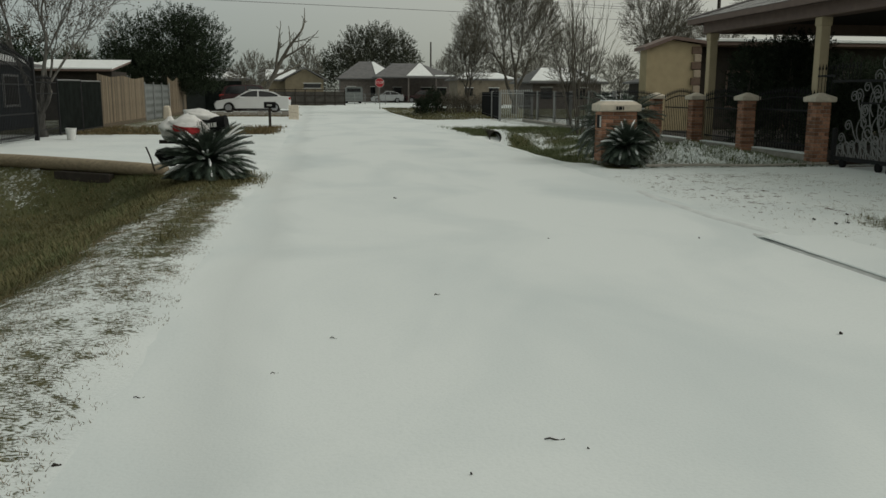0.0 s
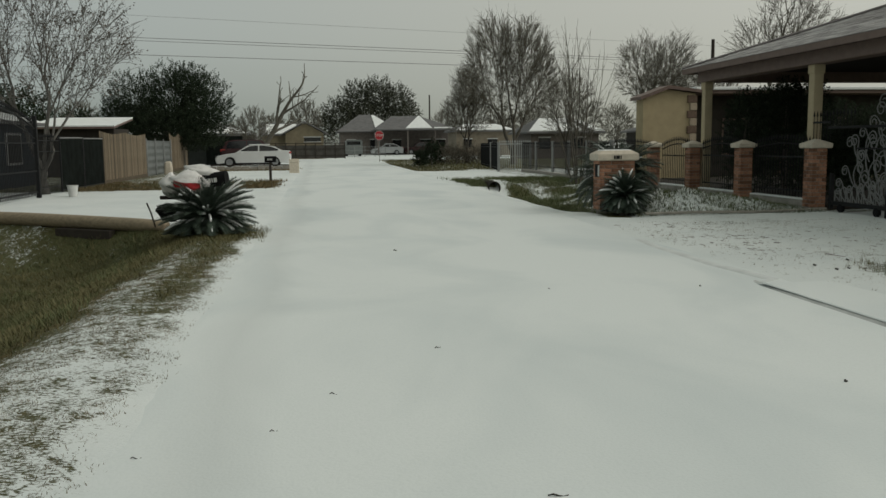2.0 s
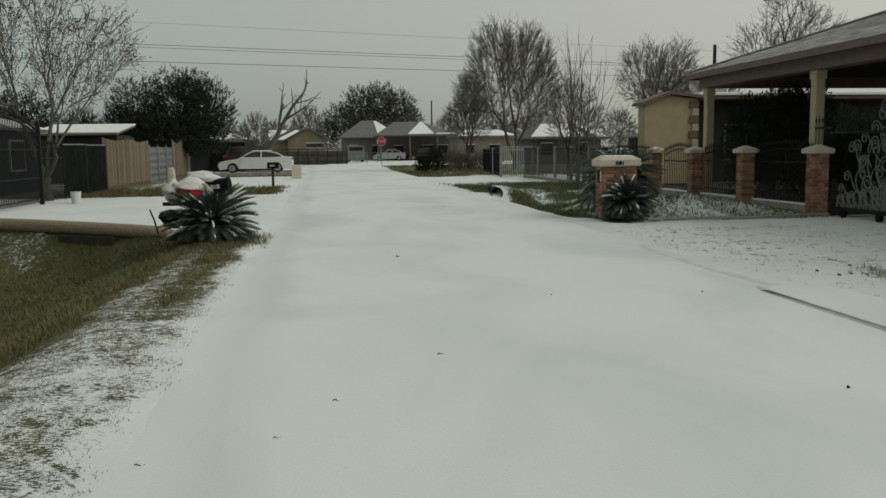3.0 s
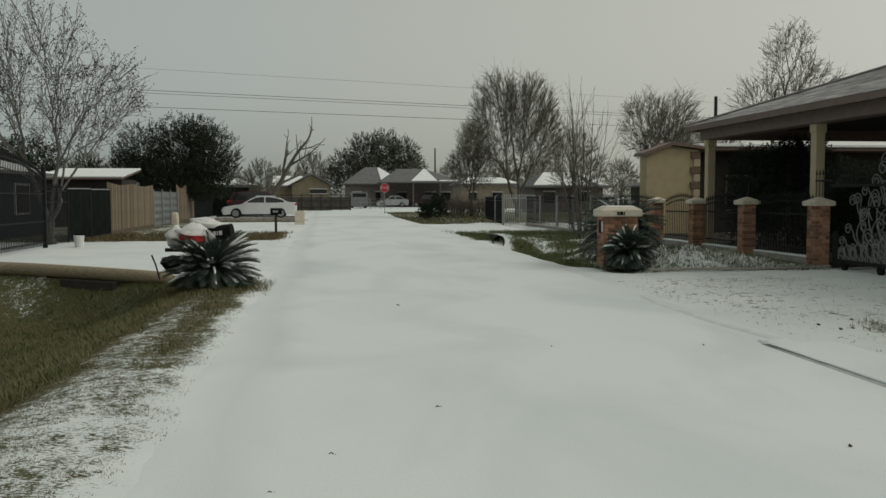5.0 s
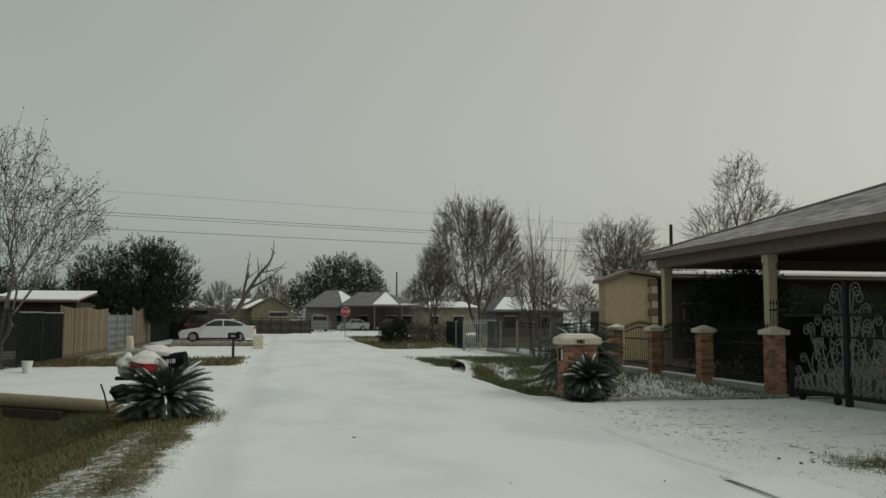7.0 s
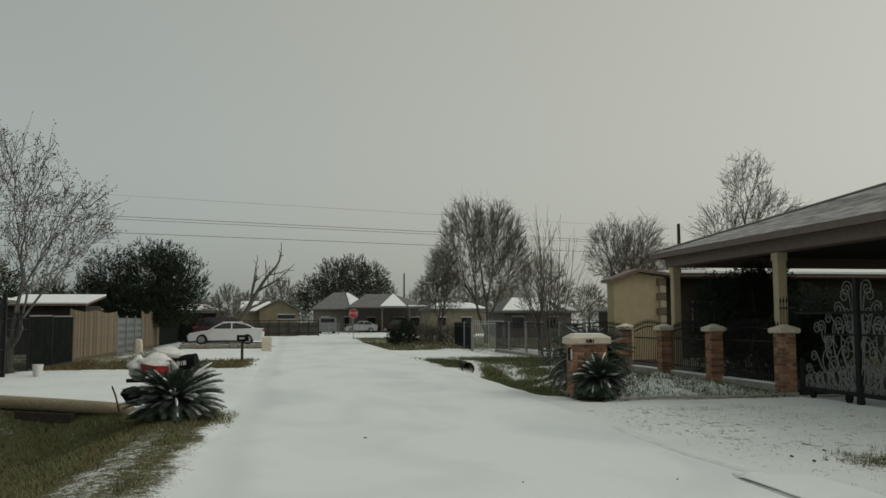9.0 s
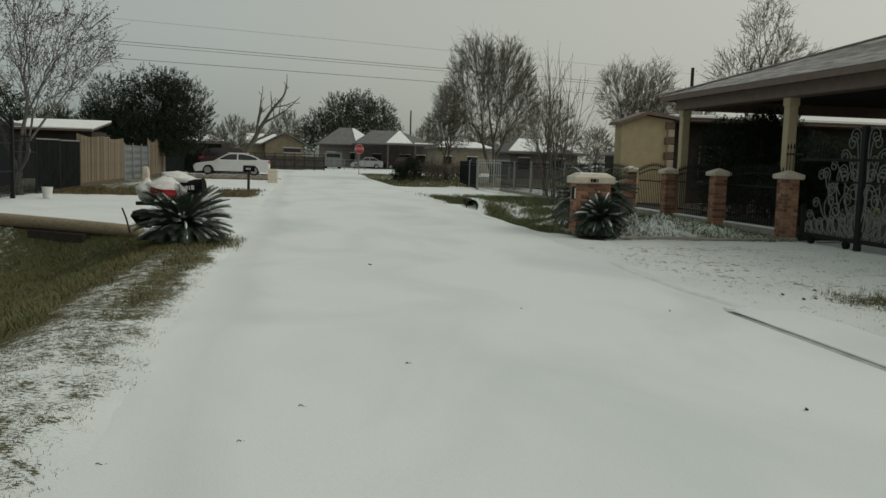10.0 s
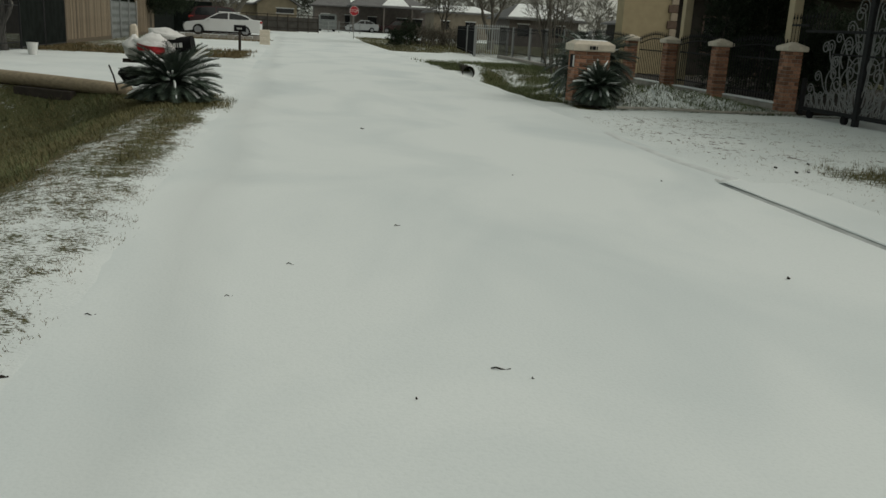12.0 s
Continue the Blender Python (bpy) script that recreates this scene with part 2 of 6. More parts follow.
M_FARROOF = material("far_roof_shingle", (0.165, 0.165, 0.165), 0.9, vary=0.25, scale=2, bump=0.3, bump_scale=20)
M_PIPE = material("weathered_log", (0.33, 0.275, 0.19), 0.85, vary=0.35, scale=5, bump=0.5, stretch=(0.6, 4, 4))
M_SOIL_SHADE = material("soil_and_shade", (0.035, 0.028, 0.020), 0.95, vary=0.4, bump=0.5)
M_SAGO = material("sago_leaflet", (0.072, 0.100, 0.076), 0.45, vary=0.45, scale=4, island=0.35, spec=0.4)
M_BLUEBIN = material("blue_plastic", (0.02, 0.07, 0.16), 0.5, vary=0.2)
M_POLE = material("creosoted_pole", (0.05, 0.042, 0.036), 0.9, vary=0.3)
M_WIRE = material("power_wire", (0.20, 0.20, 0.20), 0.6)
M_PEBBLE = material("twig_litter", (0.028, 0.022, 0.017), 0.9, vary=0.4)


# ---- mesh building ----
class Mesh:
    """A growing list of vertices and faces."""

    def __init__(self):
        self.v, self.f = [], []

    def add(self, verts, faces):
        k = len(self.v)
        self.v += [tuple(p) for p in verts]
        self.f += [tuple(i + k for i in f) for f in faces]
        return self

    def box(self, x0, x1, y0, y1, z0, z1, c=0.0):
        """A box; with c its top and bottom rims and corners are chamfered."""
        if not c:
            return self.add([(x, y, z) for z in (z0, z1) for y in (y0, y1) for x in (x0, x1)],
                            [(0, 2, 3, 1), (4, 5, 7, 6), (0, 1, 5, 4), (2, 6, 7, 3), (0, 4, 6, 2), (1, 3, 7, 5)])
        def ring(d, z):
            a = d + c
            return [(x0 + a, y0 + d, z), (x1 - a, y0 + d, z), (x1 - d, y0 + a, z), (x1 - d, y1 - a, z),
                    (x1 - a, y1 - d, z), (x0 + a, y1 - d, z), (x0 + d, y1 - a, z), (x0 + d, y0 + a, z)]
        return self.rings([ring(c, z0), ring(0, z0 + c), ring(0, z1 - c), ring(c, z1)])

    def rings(self, rings, cap=True, close=True):
        n = len(rings[0])
        verts = [p for r in rings for p in r]
        faces = [(i * n + j, i * n + (j + 1) % n, (i + 1) * n + (j + 1) % n, (i + 1) * n + j)
                 for i in range(len(rings) - 1) for j in range(n if close else n - 1)]
        if cap and close:
            faces += [tuple(reversed(range(n))), tuple(range((len(rings) - 1) * n, len(rings) * n))]
        return self.add(verts, faces)

    def tube(self, pts, radii, n=6, cap=True):
        pts = [Vector(p) for p in pts]
        if not isinstance(radii, (list, tuple)):
            radii = [radii] * len(pts)
        rings, side = [], None
        for i, p in enumerate(pts):
            d = (pts[min(i + 1, len(pts) - 1)] - pts[max(i - 1, 0)]).normalized()
            if side is None:
                side = d.cross(Vector((0.13, 0.31, 1.0)) if abs(d.z) < 0.9 else Vector((1, 0.1, 0))).normalized()
            side = (side - d * side.dot(d)).normalized()
            up = d.cross(side)
            rings.append([p + (side * math.cos(2 * math.pi * k / n) + up * math.sin(2 * math.pi * k / n)) * radii[i] for k in range(n)])
        return self.rings(rings, cap)

    def lathe(self, profile, centre=(0, 0, 0), n=16):
        cx, cy, cz = centre
        return self.rings([[(cx + r * math.cos(2 * math.pi * k / n), cy + r * math.sin(2 * math.pi * k / n), cz + z) for k in range(n)] for r, z in profile])

    def prism(self, outline, axis, a, b):
        """An outline of (u, w) pulled along an axis from a to b. axis x: (y, z); axis y: (x, z); axis z: (x, y)."""
        def at(u, w, s):
            return {"x": (s, u, w), "y": (u, s, w), "z": (u, w, s)}[axis]
        return self.rings([[at(u, w, a) for u, w in outline], [at(u, w, b) for u, w in outline]])

    def data(self, name, mat, smooth=False, raw=False):
        me = bpy.data.meshes.new(name)
        me.from_pydata(self.v, [], self.f)
        me.materials.append(mat)
        if smooth:
            me.polygons.foreach_set("use_smooth", [True] * len(me.polygons))
        if len(self.f) < 60000 and not raw:
            bm = bmesh.new()
            bm.from_mesh(me)
            bmesh.ops.recalc_face_normals(bm, faces=bm.faces)
            bm.to_mesh(me)
            bm.free()
        me.update()
        return me


def part(name, mesh, mat, parent, label="", smooth=False, at=None, raw=False):
    ob = new(name, mesh.data(name, mat, smooth, raw) if isinstance(mesh, Mesh) else mesh)
    ob.parent = parent
    if at is not None:
        ob.matrix_basis = at
    if label:
        tagged(ob, label)
    return ob


def thing(name, at, label, category, group="", kind=""):
    ob = new(name)
    ob.empty_display_size = 0.2
    ob.matrix_basis = at
    return tagged(ob, label, category, group, kind)


def solid(name, mesh, mat, label, category, group="", kind="", smooth=False, at=None, raw=False):
    ob = new(name, mesh.data(name, mat, smooth, raw))
    if at is not None:
        ob.matrix_basis = at
    return tagged(ob, label, category, group, kind)


# ---- ground ----
def smooth_step(a, b, x):
    t = min(1.0, max(0.0, (x - a) / (b - a)))
    return t * t * (3 - 2 * t)


def span(x, a, b, soft):
    """1 inside a..b, fading out over soft metres."""
    return smooth_step(a - soft, a + soft, x) * (1 - smooth_step(b - soft, b + soft, x))


def ditch_left(x, y):
    d = span(y, -60, 15.35 + 0.64 * min(5.0, max(0.0, -x - 2.75)), 0.8) + span(y, 30.4, 35.2, 0.5) * 0.5
    return -0.74 * d * smooth_step(-1.7, -4.3, x) * (1 - smooth_step(-5.2, -7.6, x))


def ditch_right(x, y):
    d = span(y, 17.6, 28.4, 0.5) + span(y, 47, 72, 1.5) * 0.5
    return -0.42 * d * smooth_step(5.0, 6.1, x) * (1 - smooth_step(6.9, 9.0, x))


def ground_z(x, y):
    rough = 0.025 * noise.noise((x * 0.9, y * 0.9, 3.0)) + 0.012 * noise.noise((x * 3.1, y * 3.1, 7.0))
    on_road = span(x, -1.0, 4.85, 0.35) * (1 - smooth_step(95, 97, y))
    cross = span(y, 84, 93.5, 0.8)
    apron = span(x, 4.4, 12, 0.2) * span(y, -20, 15.6, 0.3)
    z = ditch_left(x, y) + ditch_right(x, y) + rough * (1 - max(on_road, cross)) * (1 - 0.6 * apron)
    z -= 0.05 * max(on_road, cross)
    z += 0.008 * apron * smooth_step(4.3, 4.5, x)
    # planting bed beside the brick pillar, heaped with frosted grass
    heap = 0.40 - 0.26 * smooth_step(7.2, 9.6, x)
    z += heap * span(x, 6.6, 9.5, 0.45) * span(y, 16.2, 18.4, 0.4) * (0.85 + 0.45 * noise.noise((x * 2.1, y * 2.1, 1.0)) + 0.22 * noise.noise((x * 6.3, y * 6.3, 4.0)))
    # snow heap over the culvert's end
    z += 0.12 * span(x, 5.6, 8.4, 0.5) * span(y, 29.0, 31.5, 0.6)
    return z


def snow_cover(x, y):
    n1 = noise.noise((x * 0.35, y * 0.35, 11.0))
    n2 = noise.noise((x * 1.3, y * 1.3, 5.0))
    if span(y, 83.5, 94, 0.8) > 0.5:
        return 1.0
    if -1.0 < x < 4.9 and y < 95:
        return 1.0
    if x <= -1.0:
        if y < (min(19.8, 16.12 + 0.64 * max(0.0, -x - 2.75)) if x < -2.5 else 16.2):
            edge = smooth_step(-0.98 + 0.12 * n2, -1.24 + 0.2 * n2, x)
            band = 0.49 + 0.16 * n1 + 0.10 * n2 + 0.10 * smooth_step(6.0, 3.5, y) - 0.16 * smooth_step(10, 14, y)
            # brown worn strip that runs along the road towards the palm
            band -= 0.25 * math.exp(-((x + 1.50) / 0.24) ** 2) * smooth_step(6.5, 9.0, y) * (0.8 + n2)
            rim = -2.15 - 0.35 * smooth_step(8, 4, y) + 0.30 * smooth_step(9, 13, y) + 0.3 * n2
            mid = band + (0.10 + 0.22 * n1 + 0.18 * n2 + 0.30 * smooth_step(2.2, 0.3, 16.12 + 0.64 * max(0.0, -x - 2.75) - y) * smooth_step(-4.6, -5.4, x) - band) * smooth_step(rim + 0.15, rim - 0.35, x)
            far = mid + (0.30 + 0.25 * n2 - mid) * smooth_step(-5.6, -7.0, x)
            return 1.0 + (far - 1.0) * edge
        if y < 29.3:
            return 0.98
        if y < 36.2:
            e = smooth_step(29.2, 30.0, y + 0.3 * n2) * (1 - smooth_step(35.6, 36.2, y + 0.3 * n2)) * smooth_step(-1.2, -1.7, x + 0.2 * n2)
            return 1.0 + (0.24 + 0.25 * n2 - 1.0) * e
        if y < 51.0:
            return 0.97 if x > -6.0 else 0.35 + 0.3 * n2
        if y < 55.5:
            return 1.0 + (0.30 + 0.2 * n2 - 1.0) * smooth_step(-0.9, -1.5, x)
        if y < 68:
            return 0.97
        return 0.55 + 0.35 * n1 if x < -1.5 else 1.0
    if x > (10.5 if y > 16.4 else 11.5) and y < 31:
        return 0.0
    if y < 15.8:
        s = 0.79 + 0.15 * n1 + 0.13 * n2
        bare = span(x, 6.1 + 0.3 * n2, 8.9, 0.4) * span(y, 5.4, 8.8 + 0.4 * n2, 0.6)
        return s + (0.16 + 0.25 * n2 - s) * bare
    if y < 18.9 and 6.0 < x < 10.2:
        return 0.74 + 0.28 * n2
    if y < 28.6:
        verge = smooth_step(5.2 + 0.15 * n2 + 0.07 * (y - 17), 5.8 + 0.07 * (y - 17), x)
        bank = smooth_step(6.7, 7.8, x)
        s = 0.20 + 0.35 * n2 + (0.30 + 0.35 * n2) * bank
        return 1.0 + (s - 1.0) * verge
    if y < 34 and x < 6.0 + 0.2 * n2:
        return 1.0 + (0.15 + 0.2 * n2 - 1.0) * smooth_step(5.0 + 0.1 * n2, 5.35, x)
    if y < 37 and x > 6.0:
        heap = smooth_step(6.9 + 0.4 * n2, 6.2 + 0.4 * n2, x)
        bare = 1 - smooth_step(33.5, 36.5, y)
        return 0.95 + (0.30 + 0.3 * n2 - 0.95) * bare * (1 - heap)
    if y < 46:
        return 0.93 + 0.1 * n1 if x < 9 else 0.6 + 0.3 * n2
    if y < 78:
        e = smooth_step(5.2 + 0.2 * n2, 5.9, x)
        return 1.0 + (0.30 + 0.25 * n2 - 1.0) * e
    if y < 83.5:
        return 0.9 + 0.1 * n1
    return 0.75 + 0.3 * n1


def axis_steps(lo, hi, fine, far, grow=1.35):
    c = list(np.arange(lo, hi + fine / 2, fine))
    s, a, b = fine, lo, hi
    while b < far:
        s *= grow
        b += s
        a -= s
        c = [a] + c + [b]
    return c


def ground_sheet():
    xs, ys = axis_steps(-9.0, 11.0, 0.16, 2500), axis_steps(1.5, 37.0, 0.16, 2500)
    verts = [(x, y, ground_z(x, y) if abs(x) < 200 and abs(y) < 260 else 0.0) for y in ys for x in xs]
    nx = len(xs)
    faces = [(j * nx + i, j * nx + i + 1, (j + 1) * nx + i + 1, (j + 1) * nx + i) for j in range(len(ys) - 1) for i in range(nx - 1)]
    me = bpy.data.meshes.new("ground")
    me.from_pydata(verts, [], faces)
    me.materials.append(M_GROUND)
    me.polygons.foreach_set("use_smooth", [True] * len(faces))
    at = me.attributes.new("snow", "FLOAT", "POINT")
    at.data.foreach_set("value", [min(1.0, max(0.0, snow_cover(v[0], v[1]))) for v in verts])
    return tagged(new("ground", me), "winter grass verges and ditches under patchy thin snow", "ground", kind="structure")


def sheet(name, xs, ys, z, mat, label, category):
    m = Mesh()
    nx = len(xs)
    m.add([(x, y, z(x, y)) for y in ys for x in xs],
          [(j * nx + i, j * nx + i + 1, (j + 1) * nx + i + 1, (j + 1) * nx + i) for j in range(len(ys) - 1) for i in range(nx - 1)])
    return solid(name, m, mat, label, category, kind="structure", smooth=True)


ground_sheet()


def road_z(x, y):
    crown = 0.03 * (1 - ((x - 1.9) / 3.2) ** 2)
    return crown - 0.03 + 0.006 * noise.noise((x * 0.8, y * 0.5, 2.0))


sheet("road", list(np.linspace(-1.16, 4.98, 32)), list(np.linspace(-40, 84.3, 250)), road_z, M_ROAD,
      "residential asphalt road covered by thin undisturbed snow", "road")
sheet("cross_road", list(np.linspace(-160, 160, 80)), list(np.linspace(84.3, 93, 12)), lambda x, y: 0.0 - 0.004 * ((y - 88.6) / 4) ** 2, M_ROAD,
      "snow-covered cross street at the end of the block", "road")
# raised concrete lip of the driveway apron, a step up from the road
lip = Mesh()
edge = [(4.27, -20.0, 0), (4.27, 3.0, 0), (4.28, 6.1, 0.001), (4.31, 7.4, 0.004), (4.34, 8.1, 0.010), (4.40, 8.4, 0.022)]
lip.rings([[(x, y, -0.04), (x + 0.004, y, -0.014 - h), (x + 0.026, y, -0.001 - h), (x + 0.07, y, 0.002 - h), (x + 0.07, y, -0.04)] for x, y, h in edge])
slush = Mesh()
for (xa, ya), (xb, yb) in (((4.36, 8.25), (4.60, 8.42)), ((4.60, 8.42), (4.50, 9.6)), ((4.50, 9.6), (4.52, 11.4)), ((4.52, 11.4), (4.64, 12.3))):
    slush.rings([[(x, y, -0.04), (x, y, -0.021), (x + 0.05, y, -0.011), (x + 0.14, y, -0.016), (x + 0.16, y, -0.04)] for x, y in ((xa, ya), (xb, yb))])
solid("slush_edge", slush, material("grey_slush", (0.56, 0.59, 0.585), 0.8, color2=(0.68, 0.72, 0.71), scale=4, bump=0.5), "ragged grey slush edge where the apron meets the road", "slush", kind="structure")
kerb = solid("kerb", lip, material("wet_kerb_concrete", (0.58, 0.60, 0.59), 0.9, vary=0.35, scale=5, bump=0.4), "low concrete driveway edge standing proud of the road", "kerb", kind="structure")
top_snow = Mesh()
top_snow.rings([[(x + 0.012 + 0.008 * noise.noise((y * 3, 1, 1)), y, 0.0055 if y < 8.1 else -0.03), (x + 0.03, y, 0.014 if y < 8.1 else -0.02), (x + 0.6, y, 0.016 if y < 8.1 else -0.02), (x + 1.0, y, -0.012), (x + 1.0, y, -0.03)] for x, y in [(4.27 + 0.07 * smooth_step(3, 8.2, k / 5), k / 5) for k in range(-20, 42)]])
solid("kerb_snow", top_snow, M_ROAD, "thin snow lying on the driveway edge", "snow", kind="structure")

# ---- right-hand property: brick and iron fence, carport, stucco house ----
def brick_mesh(lx, ly, lz):
    return Mesh().box(-lx / 2, lx / 2, -ly / 2, ly / 2, 0, lz, 0.006).data("brick", M_BRICK)


BRICKS = {}


def brick_at(parent, x, y, z, lx, ly, lz):
    key = (round(lx, 3), round(ly, 3), round(lz, 3))
    if key not in BRICKS:
        BRICKS[key] = brick_mesh(*key)
    ob = part("brick", BRICKS[key], None, parent)
    ob.matrix_basis = pose(x, y, z, 0, 0, random.uniform(-0.6, 0.6))
    return ob


def brick_shaft(parent, w, d, z0, z1, course=0.0762):
    """Courses of bricks round a mortar core, with corners that alternate."""
    part("mortar_core", Mesh().box(-w / 2 + 0.012, w / 2 - 0.012, -d / 2 + 0.012, d / 2 - 0.012, z0, z1), M_MORTAR, parent)
    t, j = 0.092, 0.010
    n = int((z1 - z0) / course + 0.5)
    lz = (z1 - z0) / n
    for i in range(n):
        z = z0 + i * lz + j / 2
        h = lz - j
        for along, across, turn in ((w, d, 0), (d, w, 1)):
            # faces of this pair run full width on even courses, between the others on odd ones
            full = (i + turn) % 2 == 0
            length = along if full else along - 2 * (t + j)
            k = max(1, round(length / 0.213))
            piece = (length - (k - 1) * j) / k
            for s in (-1, 1):
                for q in range(k):
                    u = -length / 2 + piece / 2 + q * (piece + j)
                    v = s * (across / 2 - t / 2 + random.uniform(-0.003, 0.003))
                    if turn == 0:
                        brick_at(parent, u, v, z, piece, t, h)
                    else:
                        brick_at(parent, v, u, z, t, piece, h)


def cap_mesh(w, d, lip, flat, rise, top):
    m = Mesh()
    a, b = w / 2 + lip, d / 2 + lip
    def ring(k, z):
        return [(-a * k, -b * k, z), (a * k, -b * k, z), (a * k, b * k, z), (-a * k, b * k, z)]
    return m.rings([ring(0.94, 0), ring(1, 0.02), ring(1, flat), ring(0.98, flat + 0.012), ring(top, flat + rise)])


FENCE_X = 10.05
for y, base, w in ((16.45, 0.0, 0.32), (19.45, 0.03, 0.31), (22.25, 0.05, 0.30), (25.0, 0.07, 0.30)):
    pil = thing("brick_pillar", pose(FENCE_X + w / 2 - 0.16, y, base), "red brick fence pillar with a pale cast stone cap", "pillar", "fence pillars")
    part("plinth", Mesh().box(-w / 2 - 0.03, w / 2 + 0.03, -w / 2 - 0.03, w / 2 + 0.03, -0.12, 0.06, 0.01), M_CONCRETE, pil, "low concrete footing")
    brick_shaft(pil, w, w, 0.06, 1.26 - base)
    part("cap", cap_mesh(w, w, 0.07, 0.085, 0.10, 0.12), M_CAST, pil, "pale cast stone cap, pointed", at=pose(0, 0, 1.26 - base))

# low plinth wall under the iron panels
for y0, y1 in ((16.68, 19.24), (19.66, 22.05), (22.45, 24.8), (25.2, 30.5)):
    m = Mesh().box(FENCE_X + 0.06, FENCE_X + 0.28, y0, y1, -0.1, 0.17, 0.015)
    solid("plinth_wall", m, M_CONCRETE, "low concrete footing wall under iron fence", "wall", "fence footings", kind="structure")
    s = Mesh().box(FENCE_X + 0.05, FENCE_X + 0.27, y0 + 0.02, y1 - 0.02, 0.168, 0.2, 0.012)
    solid("snow_strip", s, M_SNOW, "thin strip of snow on the fence footing", "snow", "snow on footings")


def picket_data(h, r, mat):
    m = Mesh().tube([(0, 0, 0), (0, 0, h)], r, 4)
    m.rings([[(a * k * r, b * k * r, z) for a, b in ((-1, -1), (1, -1), (1, 1), (-1, 1))] for k, z in ((0.9, h - 0.002), (1.9, h + 0.02), (1.4, h + 0.04), (0.15, h + 0.12))])
    return m.data("picket", mat)


def iron_panel(y0, y1, x, z0, ztop, arch, gap, label, group, mat, rails=(0.12, 0.75), r=0.010, turn=0.0):
    """An iron fence panel along y, its pickets following an arched top rail."""
    p = thing("iron_fence_panel", pose(x, y0, z0, 0, 0, turn), label, "fence", group)
    n = max(2, int((y1 - y0) / gap))
    L = y1 - y0
    h0 = ztop - z0
    def top(u):
        return h0 + arch * math.sin(math.pi * u) ** 1.0
    part("top_rail", Mesh().tube([(0, L * i / 16, top(i / 16) - 0.10) for i in range(17)], 0.017, 4), mat, p)
    for f in rails:
        part("rail", Mesh().box(-0.012, 0.012, 0, L, f * h0 - 0.016, f * h0 + 0.016), mat, p)
    cache = {}
    for i in range(n + 1):
        u = i / n
        h = round(top(u) + random.uniform(-0.004, 0.004), 2)
        if h not in cache:
            cache[h] = picket_data(h, r, mat)
        part("picket", cache[h], None, p, at=pose(0, u * L, 0))
    return p


LBL = "black wrought iron fence panel with spear tips"
iron_panel(16.72, 19.2, FENCE_X + 0.17, 0.2, 1.36, 0.10, 0.115, LBL, "iron panels", M_IRON)
iron_panel(19.70, 22.0, FENCE_X + 0.17, 0.2, 1.34, 0.12, 0.115, LBL, "iron panels", M_IRON)
iron_panel(22.50, 24.75, FENCE_X + 0.17, 0.2, 1.30, 0.16, 0.125, LBL, "iron panels", M_IRON)
iron_panel(25.25, 30.5, FENCE_X + 0.17, 0.2, 1.32, 0.12, 0.13, LBL, "iron panels", M_IRON)

M_SCROLL = material("greyed_scroll_iron", (0.205, 0.21, 0.205), 0.6, 0.2, vary=0.35, scale=15)
# ornate sliding gate: rails, posts, wheels and scrolls that climb towards the middle post
GX = 10.12


gate = thing("sliding_gate", pose(GX, 0, 0.06), "ornate wrought iron driveway gate with curling scrolls on wheels", "gate")
part("bottom_rail", Mesh().box(-0.03, 0.03, 9.4, 16.0, 0.08, 0.16, 0.008), M_IRON, gate)
part("middle_rail", Mesh().box(-0.02, 0.02, 9.4, 16.15, 1.58, 1.63, 0.006), M_IRON, gate)
part("lower_rail", Mesh().box(-0.02, 0.02, 9.4, 15.2, 1.18, 1.21, 0.006), M_IRON, gate)
part("centre_post", Mesh().box(-0.05, 0.05, 14.13, 14.25, -0.08, 2.22, 0.01), M_IRON, gate)
part("end_post", Mesh().box(-0.04, 0.04, 15.92, 16.0, 0.0, 0.7, 0.01), M_IRON, gate)
for y in (14.52, 15.62, 11.2, 12.9):
    part("wheel", Mesh().rings([[(x, y + r * math.cos(a), 0.03 + r * math.sin(a)) for a in [2 * math.pi * k / 14 for k in range(14)]]
                                for x, r in ((-0.035, 0.075), (-0.03, 0.085), (0.03, 0.085), (0.035, 0.075))]), M_BLACK, gate, "black gate wheel")
for i in range(7):
    y = 14.9 + i * 0.115
    part("spear", picket_data(0.24, 0.008, M_IRON), None, gate, at=pose(0.03, y + 0.45, 1.62))
def curl_bar(p0, p1, p2, p3, r, sgn, turns=1.35):
    """A bowed bar from p0 to p3 (distance from the post, height) that ends in a spiral."""
    pts = []
    for k in range(15):
        f = k / 14
        a, b, c, d = (1 - f) ** 3, 3 * f * (1 - f) ** 2, 3 * f * f * (1 - f), f ** 3
        pts.append((p0[0] * a + p1[0] * b + p2[0] * c + p3[0] * d, p0[1] * a + p1[1] * b + p2[1] * c + p3[1] * d))
    h = math.atan2(p3[1] - p2[1], p3[0] - p2[0])
    u, w = p3
    n = 20
    for k in range(n):
        rad = r * (1 - 0.72 * k / n)
        step = turns * 2 * math.pi / n
        h += sgn * step
        u, w = u + math.cos(h) * rad * step, w + math.sin(h) * rad * step
        pts.append((u, w))
    return pts


